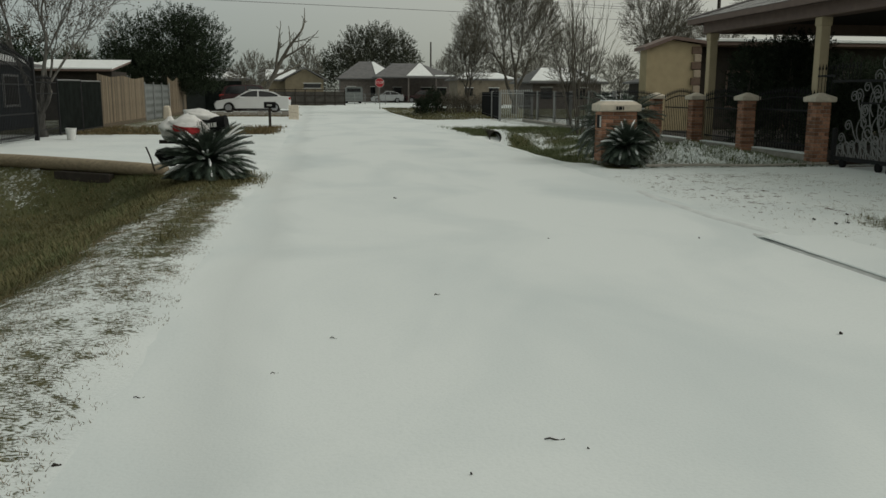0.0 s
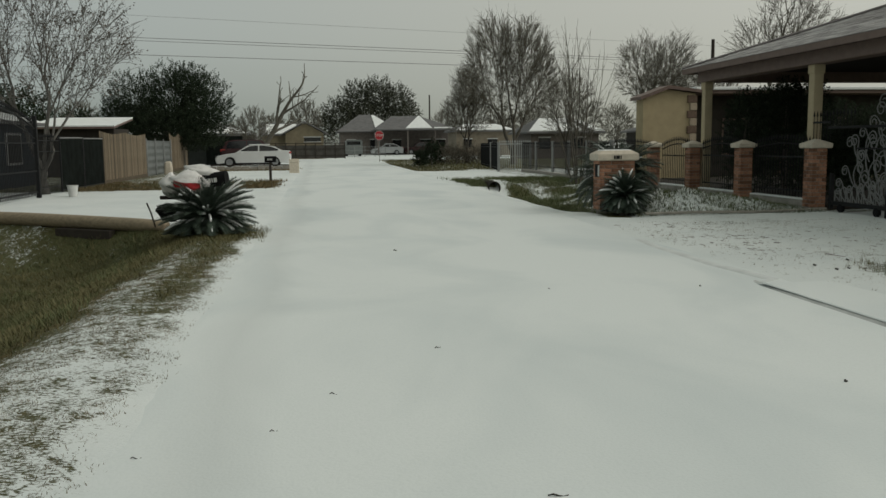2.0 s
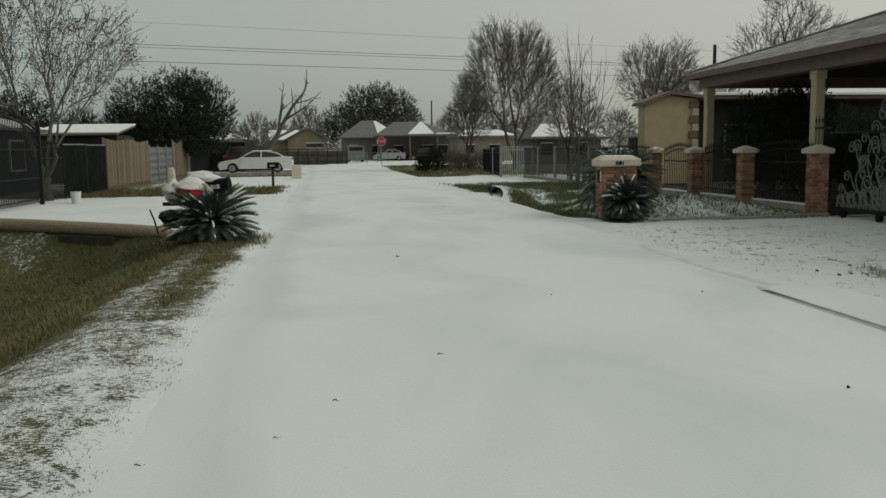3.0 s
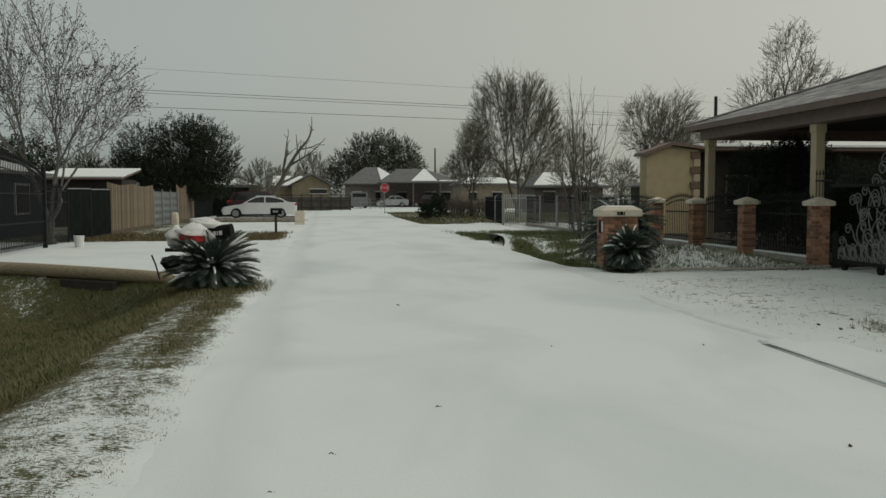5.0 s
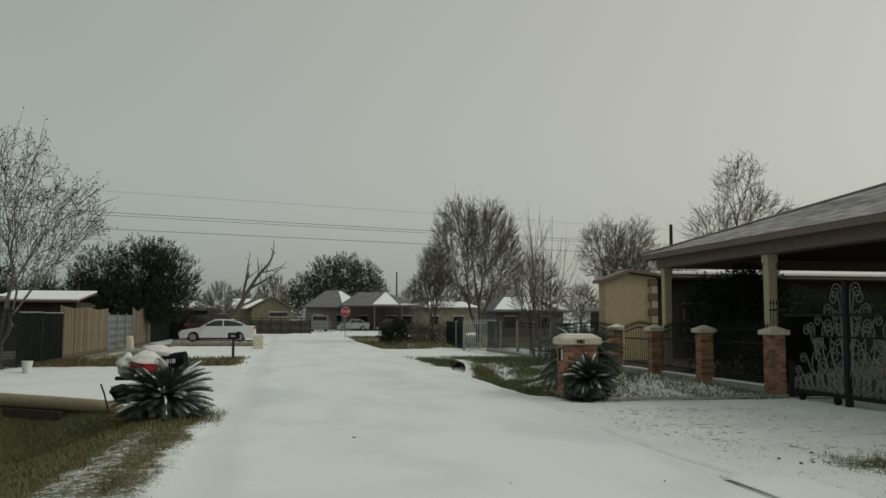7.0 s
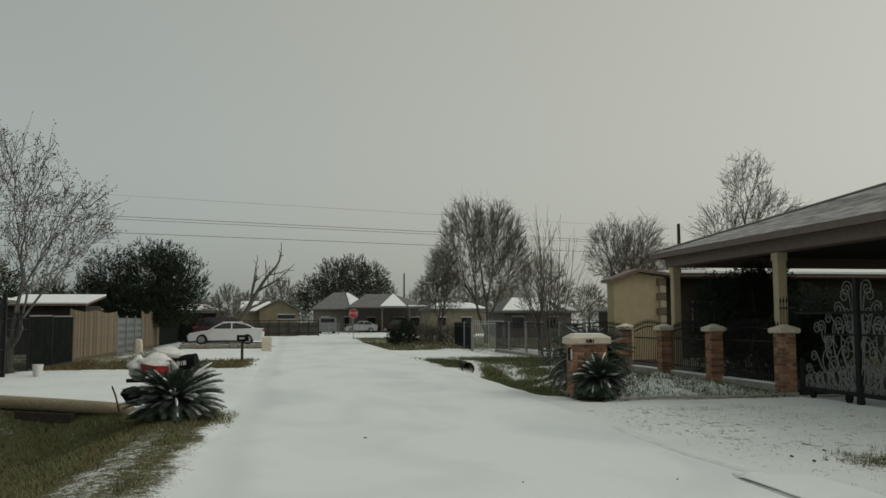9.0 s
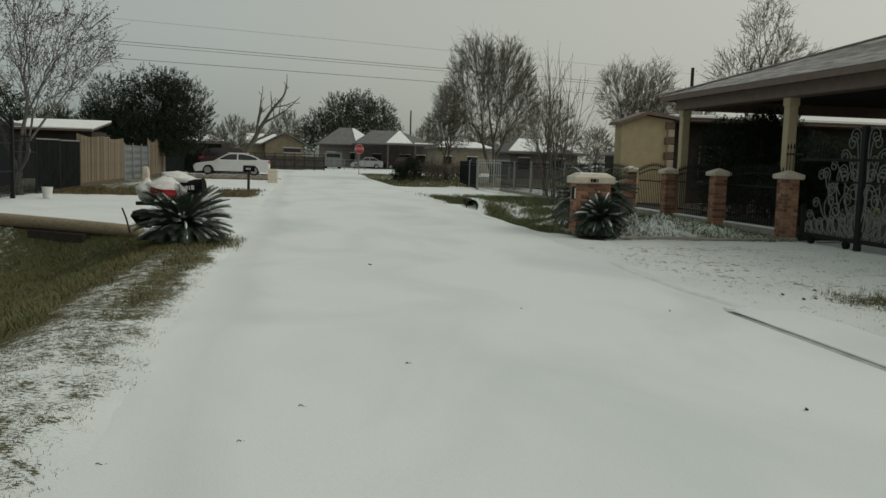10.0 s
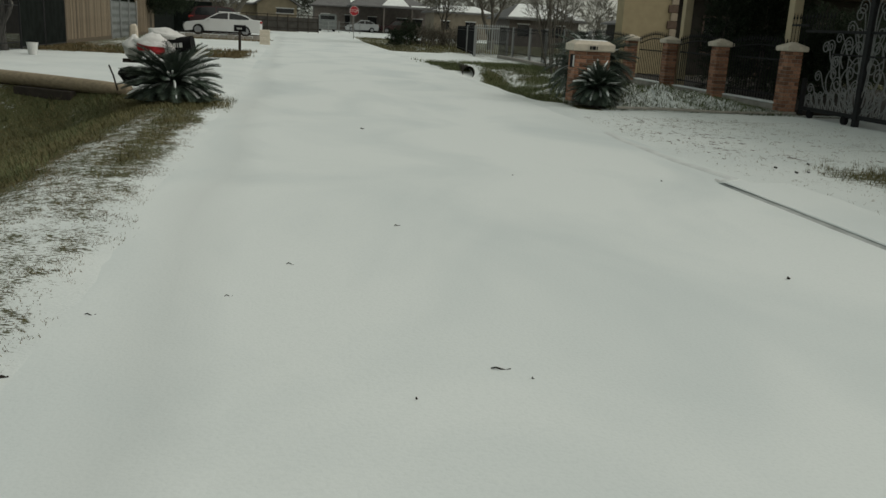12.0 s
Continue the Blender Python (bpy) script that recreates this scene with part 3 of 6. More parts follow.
# bars that spring from the foot of the post, bow outwards and curl over, then a row of looped arches along the bottom
CURLS = [((0.10, 0.30), (0.22, 0.9), (0.08, 1.6), (0.24, 1.98), 0.13, -1), ((0.14, 0.95), (0.30, 1.3), (0.26, 1.7), (0.52, 1.80), 0.12, -1),
         ((0.12, 0.25), (0.50, 0.7), (0.62, 1.1), (0.34, 1.42), 0.12, 1), ((0.12, 0.22), (0.72, 0.6), (0.86, 1.0), (0.62, 1.36), 0.13, 1),
         ((0.14, 0.20), (0.92, 0.55), (1.08, 0.9), (0.96, 1.32), 0.13, -1), ((0.20, 0.18), (0.70, 0.35), (0.74, 0.8), (0.46, 0.98), 0.13, 1),
         ((0.40, 0.16), (1.05, 0.35), (1.22, 0.7), (0.96, 0.92), 0.11, 1), ((0.30, 1.05), (0.52, 1.1), (0.60, 1.3), (0.78, 1.56), 0.10, -1),
         ((0.60, 0.70), (0.78, 0.9), (0.70, 1.1), (0.80, 1.16), 0.11, -1), ((0.16, 1.20), (0.26, 1.30), (0.40, 1.45), (0.40, 1.60), 0.10, 1),
         ((1.00, 0.45), (1.22, 0.6), (1.20, 0.8), (1.32, 0.86), 0.10, -1), ((1.15, 0.14), (1.42, 0.35), (1.36, 0.5), (1.50, 0.60), 0.09, -1),
         ((0.95, 1.00), (1.12, 1.1), (1.06, 1.3), (1.16, 1.40), 0.11, -1),
         ((0.08, 0.60), (0.18, 1.2), (0.06, 1.8), (0.14, 2.10), 0.15, -1), ((0.30, 0.60), (0.50, 0.8), (0.46, 1.0), (0.30, 1.14), 0.16, 1), ((0.62, 0.95), (0.86, 1.2), (0.70, 1.5), (0.56, 1.52), 0.13, 1),
         ((0.70, 0.30), (0.95, 0.5), (0.92, 0.72), (0.76, 0.78), 0.13, 1), ((0.16, 0.16), (0.40, 0.4), (0.36, 0.7), (0.20, 0.76), 0.10, 1), ((0.84, 0.85), (1.02, 0.95), (1.0, 1.15), (0.90, 1.16), 0.12, 1)]
for side in (-1, 1):
    for p0, p1, p2, p3, r, sgn in CURLS:
        part("scroll", Mesh().tube([(0, 14.19 + side * u, w) for u, w in curl_bar(p0, p1, p2, p3, r, sgn)], 0.0115, 5), M_SCROLL, gate)
    for i in range(9):
        u0, w0 = 0.14 + i * 0.175, 0.66 - 0.030 * i
        arch = [(u0 + 0.11 * math.cos(a) * (1 + 0.15 * (i % 2)), 0.15 + (w0 - 0.15) * max(0.0, math.sin(a)) ** 0.8) for a in [math.pi * k / 14 for k in range(15)]]
        part("scroll", Mesh().tube([(0, 14.19 + side * u, w) for u, w in arch], 0.012, 5), M_SCROLL, gate)
        part("scroll", Mesh().tube([(0, 14.19 + side * u, w) for u, w in curl_bar((u0 - 0.06, 0.15), (u0 + 0.02, 0.25), (u0 + 0.1, w0 * 0.6), (u0 + 0.12, w0 * 0.78), 0.05, -1 if i % 2 else 1)], 0.011, 5), M_SCROLL, gate)

# fine iron bars on top of the nearest pillar, in front of the column
tip = thing("iron_spikes", pose(FENCE_X + 0.15, 16.2, 1.40), "row of black iron spikes on the brick pillar", "railing")
part("rail", Mesh().box(-0.012, 0.012, 0.0, 0.62, 0.36, 0.40), M_IRON, tip)
for i in range(6):
    part("spike", picket_data(0.50, 0.008, M_IRON), None, tip, at=pose(0, 0.02 + i * 0.115, 0.0))

# brick mailbox pillar with a broad cast cap
bm_ = thing("brick_mailbox", pose(6.0, 17.1, 0.0), "red brick mailbox pillar with a wide pale cap", "mailbox")
part("plinth", Mesh().box(-0.39, 0.39, -0.23, 0.23, -0.2, 0.05, 0.012), M_CONCRETE, bm_)
brick_shaft(bm_, 0.73, 0.42, 0.05, 1.05)
part("cap", cap_mesh(0.73, 0.42, 0.065, 0.13, 0.075, 0.72), M_CAST, bm_, "cream cast stone cap", at=pose(0, 0, 1.05))
snowcap = Mesh().rings([[(sx * k * 0.30, sy * k * 0.18, z) for sx, sy in ((-1, -1), (1, -1), (1, 1), (-1, 1))] for k, z in ((1.0, 0), (0.97, 0.012), (0.8, 0.018))])
solid("snow_patch", snowcap, M_SNOW, "thin snow lying on the mailbox cap", "snow", at=pose(6.0, 17.1, 1.256))
for i, (w, x) in enumerate(((0.035, -0.10), (0.05, -0.05), (0.02, 0.0), (0.02, 0.04))):
    part("number_bar", Mesh().box(x, x + w, -0.287, -0.272, 1.085, 1.155), M_IRON, bm_, "dark plain number bar")
part("mail_door", Mesh().box(-0.378, -0.362, -0.16, 0.08, 0.72, 0.98, 0.006), M_BLACK, bm_, "black mailbox door")
part("flag", Mesh().box(-0.40, -0.378, -0.20, -0.17, 0.74, 0.96), M_WHITEPAINT, bm_, "small pale metal flag")

# timber edge of the planting bed
m = Mesh()
m.tube([(6.2, 15.86, 0.05), (7.2, 15.82, 0.06), (8.4, 15.86, 0.04), (10.05, 16.1, 0.04)], 0.028, 6)
solid("bed_edging", m, M_CONCRETE, "low edging round the frosted planting bed", "edging", kind="structure")

# carport: columns, beam, hip roof of shingles
EX, EY, EZ, SL = 9.85, 22.6, 3.35, 0.333
ROOF_X1, ROOF_Y0 = 19.85, 3.5
MID = (ROOF_X1 - EX) / 2
carport = thing("carport", pose(0, 0, 0), "open carport with cream columns, brown beam and shingled hip roof", "carport")
for y in (17.05, 22.15, 11.6, 6.4):
    c = part("column", Mesh().box(10.26, 10.47, y - 0.105, y + 0.105, -0.02, 2.86, 0.012), M_STUCCO_P, carport, "cream stucco column")
    part("capital", Mesh().box(10.24, 10.49, y - 0.125, y + 0.125, 2.80, 3.0, 0.01), M_STUCCO_P, c)
for y in (22.15, 14, 6.4):
    part("column", Mesh().box(18.9, 19.2, y - 0.15, y + 0.15, -0.02, 3.0, 0.012), M_STUCCO_P, carport, "cream stucco column")
part("beam", Mesh().box(10.15, 10.55, ROOF_Y0 + 0.4, EY - 0.3, 2.98, 3.26, 0.01), M_TRIM, carport, "brown painted beam")
part("end_beam", Mesh().box(10.56, 19.2, EY - 0.62, EY - 0.3, 2.98, 3.26, 0.01), M_TRIM, carport, "brown painted beam")
part("soffit", Mesh().box(EX + 0.03, ROOF_X1, ROOF_Y0, EY - 0.03, 3.25, 3.29), M_SOFFIT_SHADE, carport, "boarded soffit, its shade put into the colour")
part("fascia", Mesh().box(EX - 0.02, EX + 0.02, ROOF_Y0, EY, 3.21, EZ, 0.006), M_TRIM, carport, "brown fascia board")
part("end_fascia", Mesh().box(EX + 0.021, ROOF_X1, EY - 0.02, EY + 0.02, 3.22, EZ, 0.006), M_TRIM, carport, "brown fascia board")
deck = Mesh()
top = EZ + SL * MID
deck.add([(EX, ROOF_Y0, EZ - 0.02), (EX, EY, EZ - 0.02), (ROOF_X1, EY, EZ - 0.02), (ROOF_X1, ROOF_Y0, EZ - 0.02), (EX + MID, ROOF_Y0, top - 0.02), (EX + MID, EY - MID, top - 0.02)],
         [(0, 1, 5, 4), (1, 2, 5), (2, 3, 4, 5), (0, 4, 3), (0, 3, 2, 1)])
part("roof_deck", deck, M_FARROOF, carport)
M_SHINGLE_SNOW = material("snow_dusted_shingle", (0.225, 0.205, 0.20), 0.9, color2=(0.44, 0.44, 0.435), scale=1.2, bump=0.5, bump_scale=80, stretch=(1, 0.35, 1), island=0.36)
run = 0.15
rows_n = int(MID * math.hypot(1, SL) / run)
rest = Mesh()
tabs = {}
made = 0
sp = math.atan(SL)
for r in range(rows_n):
    s = r * run * math.cos(sp)
    y = EY - s - 0.02
    off = (r % 3) * 0.1
    k = 0
    while y - 0.3 > ROOF_Y0:
        w = 0.295
        z = EZ + SL * s
        near = r < 10 and 12.0 < y < 21.8
        lift = random.uniform(0.0, 0.004)
        if near and made < 300:
            if "t" not in tabs:
                tabs["t"] = Mesh().box(0, run * 1.12, -0.1475, 0.1475, 0.004, 0.016).data("shingle", M_SHINGLE_SNOW)
            part("shingle", tabs["t"], None, carport, at=pose(EX + s - 0.015, y - off - 0.15, z + lift, 0, -math.degrees(sp) + 1.6, 0))
            made += 1
        else:
            dx, dz = run * 1.12 * math.cos(sp - 0.028), run * 1.12 * math.sin(sp - 0.028)
            x0, y1, y0 = EX + s - 0.015, y - off - 0.0025, y - off - 0.2975
            z0 = z + lift
            rest.add([(x0, y0, z0), (x0, y1, z0), (x0, y1, z0 + 0.014), (x0, y0, z0 + 0.014), (x0 + dx, y0, z0 + dz + 0.012), (x0 + dx, y1, z0 + dz + 0.012)],
                     [(0, 1, 2, 3), (3, 2, 5, 4)])
        y -= 0.3
shing = part("shingle_rest", rest, M_SHINGLE_SNOW, carport, "grey shingles dusted with snow")
tagged(shing, kind="stuff")
part("hip_cap", Mesh().tube([(EX, EY, EZ + 0.02), (EX + MID, EY - MID, top + 0.03)], 0.05, 5), M_SHINGLE, carport, "shingled hip cap")

# stucco house behind the carport
house = thing("stucco_house", pose(0, 0, 0), "ochre stucco house with brown quoins and snow on the roof edge", "house")
part("gable_wing", Mesh().prism([(12.03, -0.1), (14.08, -0.1), (14.08, 3.2), (12.97, 3.36), (12.03, 3.08)], "y", 31.0, 31.7), M_STUCCO, house, "ochre stucco wall")
part("wing_roof", Mesh().prism([(11.86, 2.97), (12.97, 3.38), (14.3, 3.22), (14.3, 3.33), (12.97, 3.50), (11.86, 3.09)], "y", 30.8, 31.9), M_TRIM, house, "brown low gable roof")
for i in range(11):
    m = M_QUOIN if i % 2 == 0 else M_QUOIN_L
    w = 0.34 if i % 2 == 0 else 0.24
    part("quoin", Mesh().box(14.09 - w, 14.12, 30.94, 31.3, 0.02 + i * 0.285, 0.29 + i * 0.285, 0.012), m, house)
# wall and porch back: the carport's shade is put into their colour
part("main_wall", Mesh().box(14.12, 30.0, 33.0, 33.3, -0.1, 3.3), M_BROWN_SHADE, house, "brown house wall with the carport's shade put into its colour")
part("main_roof", Mesh().box(14.3, 30.4, 31.6, 33.6, 3.24, 3.37, 0.01), M_TRIM, house, "flat brown roof edge")
part("roof_snow", Mesh().box(14.32, 30.3, 31.5, 33.6, 3.372, 3.49, 0.02), M_SNOW, house, "thin snow along the roof edge")
part("porch_back", Mesh().box(29.7, 30.0, 33.3, 33.6, -0.1, 3.24), M_BROWN_SHADE, house)
for x in (16.2, 20.4, 24.2):
    wv = part("window", Mesh().box(x, x + 1.3, 32.93, 32.99, 0.95, 2.25), M_GLASS_DARK, house, "dark window")
    part("window_frame", Mesh().box(x - 0.06, x + 1.36, 32.95, 32.995, 2.25, 2.33).box(x - 0.06, x + 1.36, 32.95, 32.995, 0.87, 0.95).box(x - 0.06, x, 32.95, 32.995, 0.95, 2.25).box(x + 1.3, x + 1.36, 32.95, 32.995, 0.95, 2.25), M_TRIM, wv)
part("door", Mesh().box(18.4, 19.3, 32.94, 32.99, 0.0, 2.05, 0.01), M_QUOIN, house, "dark brown front door")


# sago palms in front of and beside the mailbox pillars
def sago(name_at, label, fronds, reach, rise, seed, snowy, top=78, stem=0.16, low=4):
    """A rosette of arching fronds on a short stem, each with two rows of narrow leaflets."""
    rr = random.Random(seed)
    p = thing("sago_palm", name_at, label, "plant", "sago palms")
    part("trunk", Mesh().lathe([(0.10, -0.1), (0.12, 0.04), (0.11, stem), (0.05, stem + 0.08)], n=10), M_BARK, p, "stubby scaly trunk")
    for i in range(fronds):
        a = i * 2.39996 + rr.uniform(-0.2, 0.2)
        tier = i / fronds
        lift = math.radians(low + (top - low) * tier) + rr.uniform(-0.12, 0.12)
        droop = rise * rr.uniform(0.7, 1.3)
        out = reach * rr.uniform(0.80, 1.08)
        d = Vector((math.cos(a), math.sin(a), 0))
        side = Vector((-math.sin(a), math.cos(a), 0))
        pts = [Vector((0, 0, stem))]
        for k in range(12):
            ang = lift - droop * (k / 11) ** 1.6
            q = pts[-1] + (d * math.cos(ang) + Vector((0, 0, math.sin(ang)))) * out / 12
            q.z = max(0.025 + 0.002 * k, q.z)
            pts.append(q)
        m = Mesh().tube(pts, [0.012 - 0.008 * k / 12 for k in range(13)], 4)
        for k in range(3, 42):
            f = k / 42
            q = f * 12
            b = pts[int(q)].lerp(pts[min(12, int(q) + 1)], q - int(q))
            tl = (pts[min(12, int(q) + 1)] - pts[int(q)]).normalized()
            up = side.cross(tl)
            up = up if up.z > 0 else -up
            ln = (0.17 * math.sin(math.pi * (0.16 + 0.80 * f)) + 0.03) * min(1.0, reach + 0.25)
            for s in (-1, 1):
                tip = b + (side * s * 0.80 + tl * 0.62 + up * (0.42 - 0.2 * rr.random())) * ln
                w = tl * 0.009
                m.add([b - w, b + w, tip], [(0, 1, 2)])
        part("frond", m, M_SAGO, p)
        if rr.random() < snowy:
            q0, q1 = (3, 9) if rr.random() < 0.6 else (5, 12)
            sn = Mesh().tube([pts[k] + d * 0.02 + Vector((0, 0, 0.07)) for k in range(q0, q1)], [0.007] + [rr.uniform(0.011, 0.023)] * (q1 - q0 - 2) + [0.005], 5)
            part("snow_streak", sn, M_SNOW, p, "streak of snow on a frond")
    return p


# floor slab; its dark colour stands for the shade beneath the roof
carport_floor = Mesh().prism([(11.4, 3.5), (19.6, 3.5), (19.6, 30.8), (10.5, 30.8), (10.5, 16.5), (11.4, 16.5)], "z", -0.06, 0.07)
solid("carport_slab", carport_floor, M_BROWN_SHADE, "dry floor slab under the carport, shade put into its colour", "floor", kind="structure")
sago(pose(5.97, 16.36, 0.02), "dark green sago palm with snow streaks before a brick mailbox", 110, 0.58, 0.75, 3, 0.42, 74, 0.34, -38)
sago(pose(6.42, 18.0, 0.0), "tall dark sago palm standing behind a brick mailbox", 190, 1.08, 0.9, 5, 0.03, 66, 0.70, -40)

# ---- trees ----
def grow(limbs, twigs, tips, p, d, length, r, lvl, rr, o):
    """One branch and, from it, its children. o: options of this tree."""
    n = 6 if lvl < 2 else 4
    pts, dirs = [p], [d]
    for i in range(n):
        w = o["wig"] * (0.6 + 0.25 * lvl)
        d = (d + Vector((rr.gauss(0, w), rr.gauss(0, w), rr.gauss(0, w) + o["up"] * (0.05 if lvl else 0.02)))).normalized()
        p = p + d * (length / n)
        pts.append(p)
        dirs.append(d)
    end = r * (0.55 if lvl < o["levels"] - 1 else 0.4)
    radii = [max(o["thin"], r + (end - r) * i / n) for i in range(n + 1)]
    (limbs if lvl <= 1 else twigs).tube(pts, radii, 7 if lvl == 0 else (5 if lvl == 1 else 3), cap=False)
    if lvl >= o["levels"] - 1:
        tips.append((pts[-1], d))
        tips.append((pts[n // 2], d))
        return
    kids = o["kids"][lvl]
    for k in range(kids):
        f = o["bare"][min(lvl, len(o["bare"]) - 1)]
        q = f + (1 - f) * (k + rr.random()) / kids
        i = min(n - 1, int(q * n))
        b = pts[i].lerp(pts[i + 1], q * n - i)
        a = rr.uniform(0, 2 * math.pi) if lvl else k * 2.4 + rr.uniform(-0.4, 0.4)
        side = dirs[i].cross(Vector((math.cos(a), math.sin(a), 0.15))).normalized()
        ang = math.radians(rr.uniform(*o["angle"][min(lvl, len(o["angle"]) - 1)]))
        nd = (dirs[i] * math.cos(ang) + side * math.sin(ang)).normalized()
        grow(limbs, twigs, tips, b, nd, length * o["ratio"] * rr.uniform(0.75, 1.2) * (1.15 - 0.45 * q), max(o["thin"], radii[i] * 0.62), lvl + 1, rr, o)
    # leader
    grow(limbs, twigs, tips, pts[-1], d, length * o["ratio"] * 0.95, end, lvl + 1, rr, o)


def bare_tree(at, stems, seed, label, bark=None, leaves=0, leaf=0.05, leafmat=None, name="bare_tree", height=0.0, width=0.0, **o):
    opts = dict(levels=5, kids=(4, 4, 4, 3), ratio=0.68, wig=0.10, up=1.0, thin=0.012, angle=((25, 50), (25, 55)), bare=(0.45, 0.25))
    opts.update(o)
    rr = random.Random(seed)
    limbs, twigs, tips = Mesh(), Mesh(), []
    for x, y, d, length, r in stems:
        grow(limbs, twigs, tips, Vector((x, y, -0.1)), Vector(d).normalized(), length, r, 0, rr, opts)
    if height:
        zs = sorted(p.z for p, _ in tips)
        xs = sorted(abs(p.x) for p, _ in tips)
        kz = height / zs[int(0.995 * (len(zs) - 1))]
        kx = (width / 2) / xs[int(0.97 * (len(xs) - 1))] if width else kz
        for m in (limbs, twigs):
            m.v = [(x * kx, y * kx, z * kz) for x, y, z in m.v]
        tips = [(Vector((p.x * kx, p.y * kx, p.z * kz)), d) for p, d in tips]
    t = thing(name, at, label, "tree", "bare winter trees")
    part("trunk", limbs, bark or M_BARK, t, smooth=True)
    part("crown", twigs, M_TWIG if bark is None else bark, t, raw=True)
    if leaves:
        m = Mesh()
        for _ in range(leaves):
            p, d = rr.choice(tips)
            p = p + Vector((rr.gauss(0, 0.06), rr.gauss(0, 0.06), rr.gauss(0, 0.05)))
            a, b = Vector((rr.gauss(0, 1), rr.gauss(0, 1), rr.gauss(0, 1))).normalized() * leaf, Vector((rr.gauss(0, 1), rr.gauss(0, 1), rr.gauss(0, 1))).normalized() * leaf * 0.8
            m.add([p, p + a, p + a * 0.8 + b, p + b], [(0, 1, 2, 3)])
        tagged(part("dead_leaf_cover", m, leafmat or M_DRYLEAF, t, "sparse brown leaves left on the twigs"), kind="stuff")
    return t


def crown_tree(at, base, fork, lumps, count, r0, seed, label, bark=None, thin=0.008, leaves=0, leaf=0.05, tuft=2, bow=0.05):
    """A bare tree whose limbs part again and again until its twigs fill the crown's masses (centre and radii of each)."""
    rr, rn = random.Random(seed), np.random.RandomState(seed)
    vol = np.array([a * b * c for _, _, _, a, b, c in lumps])
    goals = []
    for (cx, cy, cz, a, b, c), v in zip(lumps, vol):
        n = max(8, int(count * v / vol.sum()))
        d = rn.normal(size=(n, 3))
        d /= np.linalg.norm(d, axis=1)[:, None]
        k = rn.uniform(0.10, 1.0, size=n) ** 0.45
        wob = np.array([1 + 0.16 * noise.noise((q[0] * 2.2 + cx, q[1] * 2.2, q[2] * 2.2 + cz)) for q in d])
        goals.append(np.array([cx, cy, cz]) + d * (k * wob)[:, None] * np.array([a, b, c]))
    goals = np.concatenate(goals)
    limbs, twigs, tips = Mesh(), Mesh(), []

    def limb(p, q, d0, ra, rb, lvl):
        ln = (q - p).length
        mid = p + d0 * ln * 0.25 + (q - p) * 0.30 + Vector((rr.gauss(0, bow), rr.gauss(0, bow), rr.gauss(0, bow * 0.6))) * ln
        pts = [p]
        for f in (0.34, 0.67, 1.0):
            pts.append(p * (1 - f) ** 2 + mid * 2 * f * (1 - f) + q * f * f)
        rad = [max(thin, ra + (rb - ra) * f) for f in (0, 0.34, 0.67, 1.0)]
        (limbs if ra > r0 * 0.22 else twigs).tube(pts, rad, 7 if lvl == 0 else (5 if ra > r0 * 0.22 else 3), cap=False)
        return (pts[-1] - pts[-2]).normalized()

    def spread(p, d, pts, r, lvl):
        if len(pts) <= 4 or lvl > 12:
            for g in pts[:6]:
                e = Vector(g)
                dd = limb(p, e, d, min(r, thin * 1.6), thin * 0.7, lvl)
                tips.append(e)
                for _ in range(tuft):
                    side = Vector((rr.gauss(0, 1), rr.gauss(0, 1), rr.gauss(0.25, 0.8))).normalized()
                    b = p.lerp(e, rr.uniform(0.35, 1.0))
                    t = b + (dd * 0.7 + side * 0.85) * (e - p).length * rr.uniform(0.25, 0.55)
                    twigs.tube([b, b.lerp(t, 0.5) + Vector((0, 0, 0.02)), t], [thin * 0.85, thin * 0.75, thin * 0.5], 3, cap=False)
                    tips.append(t)
            return
        k = 3 if len(pts) > 12 and rr.random() < 0.6 else 2
        c = pts[rn.choice(len(pts), k, replace=False)]
        for _ in range(4):
            own = np.argmin(((pts[:, None, :] - c[None]) ** 2).sum(2), axis=1)
            c = np.array([pts[own == j].mean(0) if (own == j).any() else c[j] for j in range(k)])
        for j in range(k):
            g = pts[own == j]
            if not len(g):
                continue
            cen = Vector(c[j])
            f = rr.uniform(0.22, 0.38) if len(g) > 4 else 0.35
            q = p.lerp(cen, f)
            rj = max(thin, r * (len(g) / len(pts)) ** 0.46)
            dd = limb(p, q, d, rj * 1.04, rj * 0.9, lvl)
            spread(q, dd, g, rj * 0.9, lvl + 1)

    b, f = Vector(base), Vector(fork)
    d = limb(b, f, Vector((0, 0, 1)), r0 * 1.2, r0, 0)
    spread(f, d, goals, r0 * 0.9, 1)
    t = thing("bare_tree", at, label, "tree", "bare winter trees")
    part("trunk", limbs, bark or M_BARK, t, smooth=True, raw=True)
    part("crown", twigs, bark or M_TWIG, t, raw=True)
    if leaves:
        m = Mesh()
        for _ in range(leaves):
            p = rr.choice(tips) + Vector((rr.gauss(0, 0.05), rr.gauss(0, 0.05), rr.gauss(0, 0.04)))
            u, w = Vector((rr.gauss(0, 1), rr.gauss(0, 1), rr.gauss(0, 1))).normalized() * leaf, Vector((rr.gauss(0, 1), rr.gauss(0, 1), rr.gauss(0, 1))).normalized() * leaf * 0.8
            m.add([p, p + u, p + u * 0.8 + w, p + w], [(0, 1, 2, 3)])
        tagged(part("dead_leaf_cover", m, M_DRYLEAF, t, "sparse brown leaves left on the twigs", raw=True), kind="stuff")
    return t


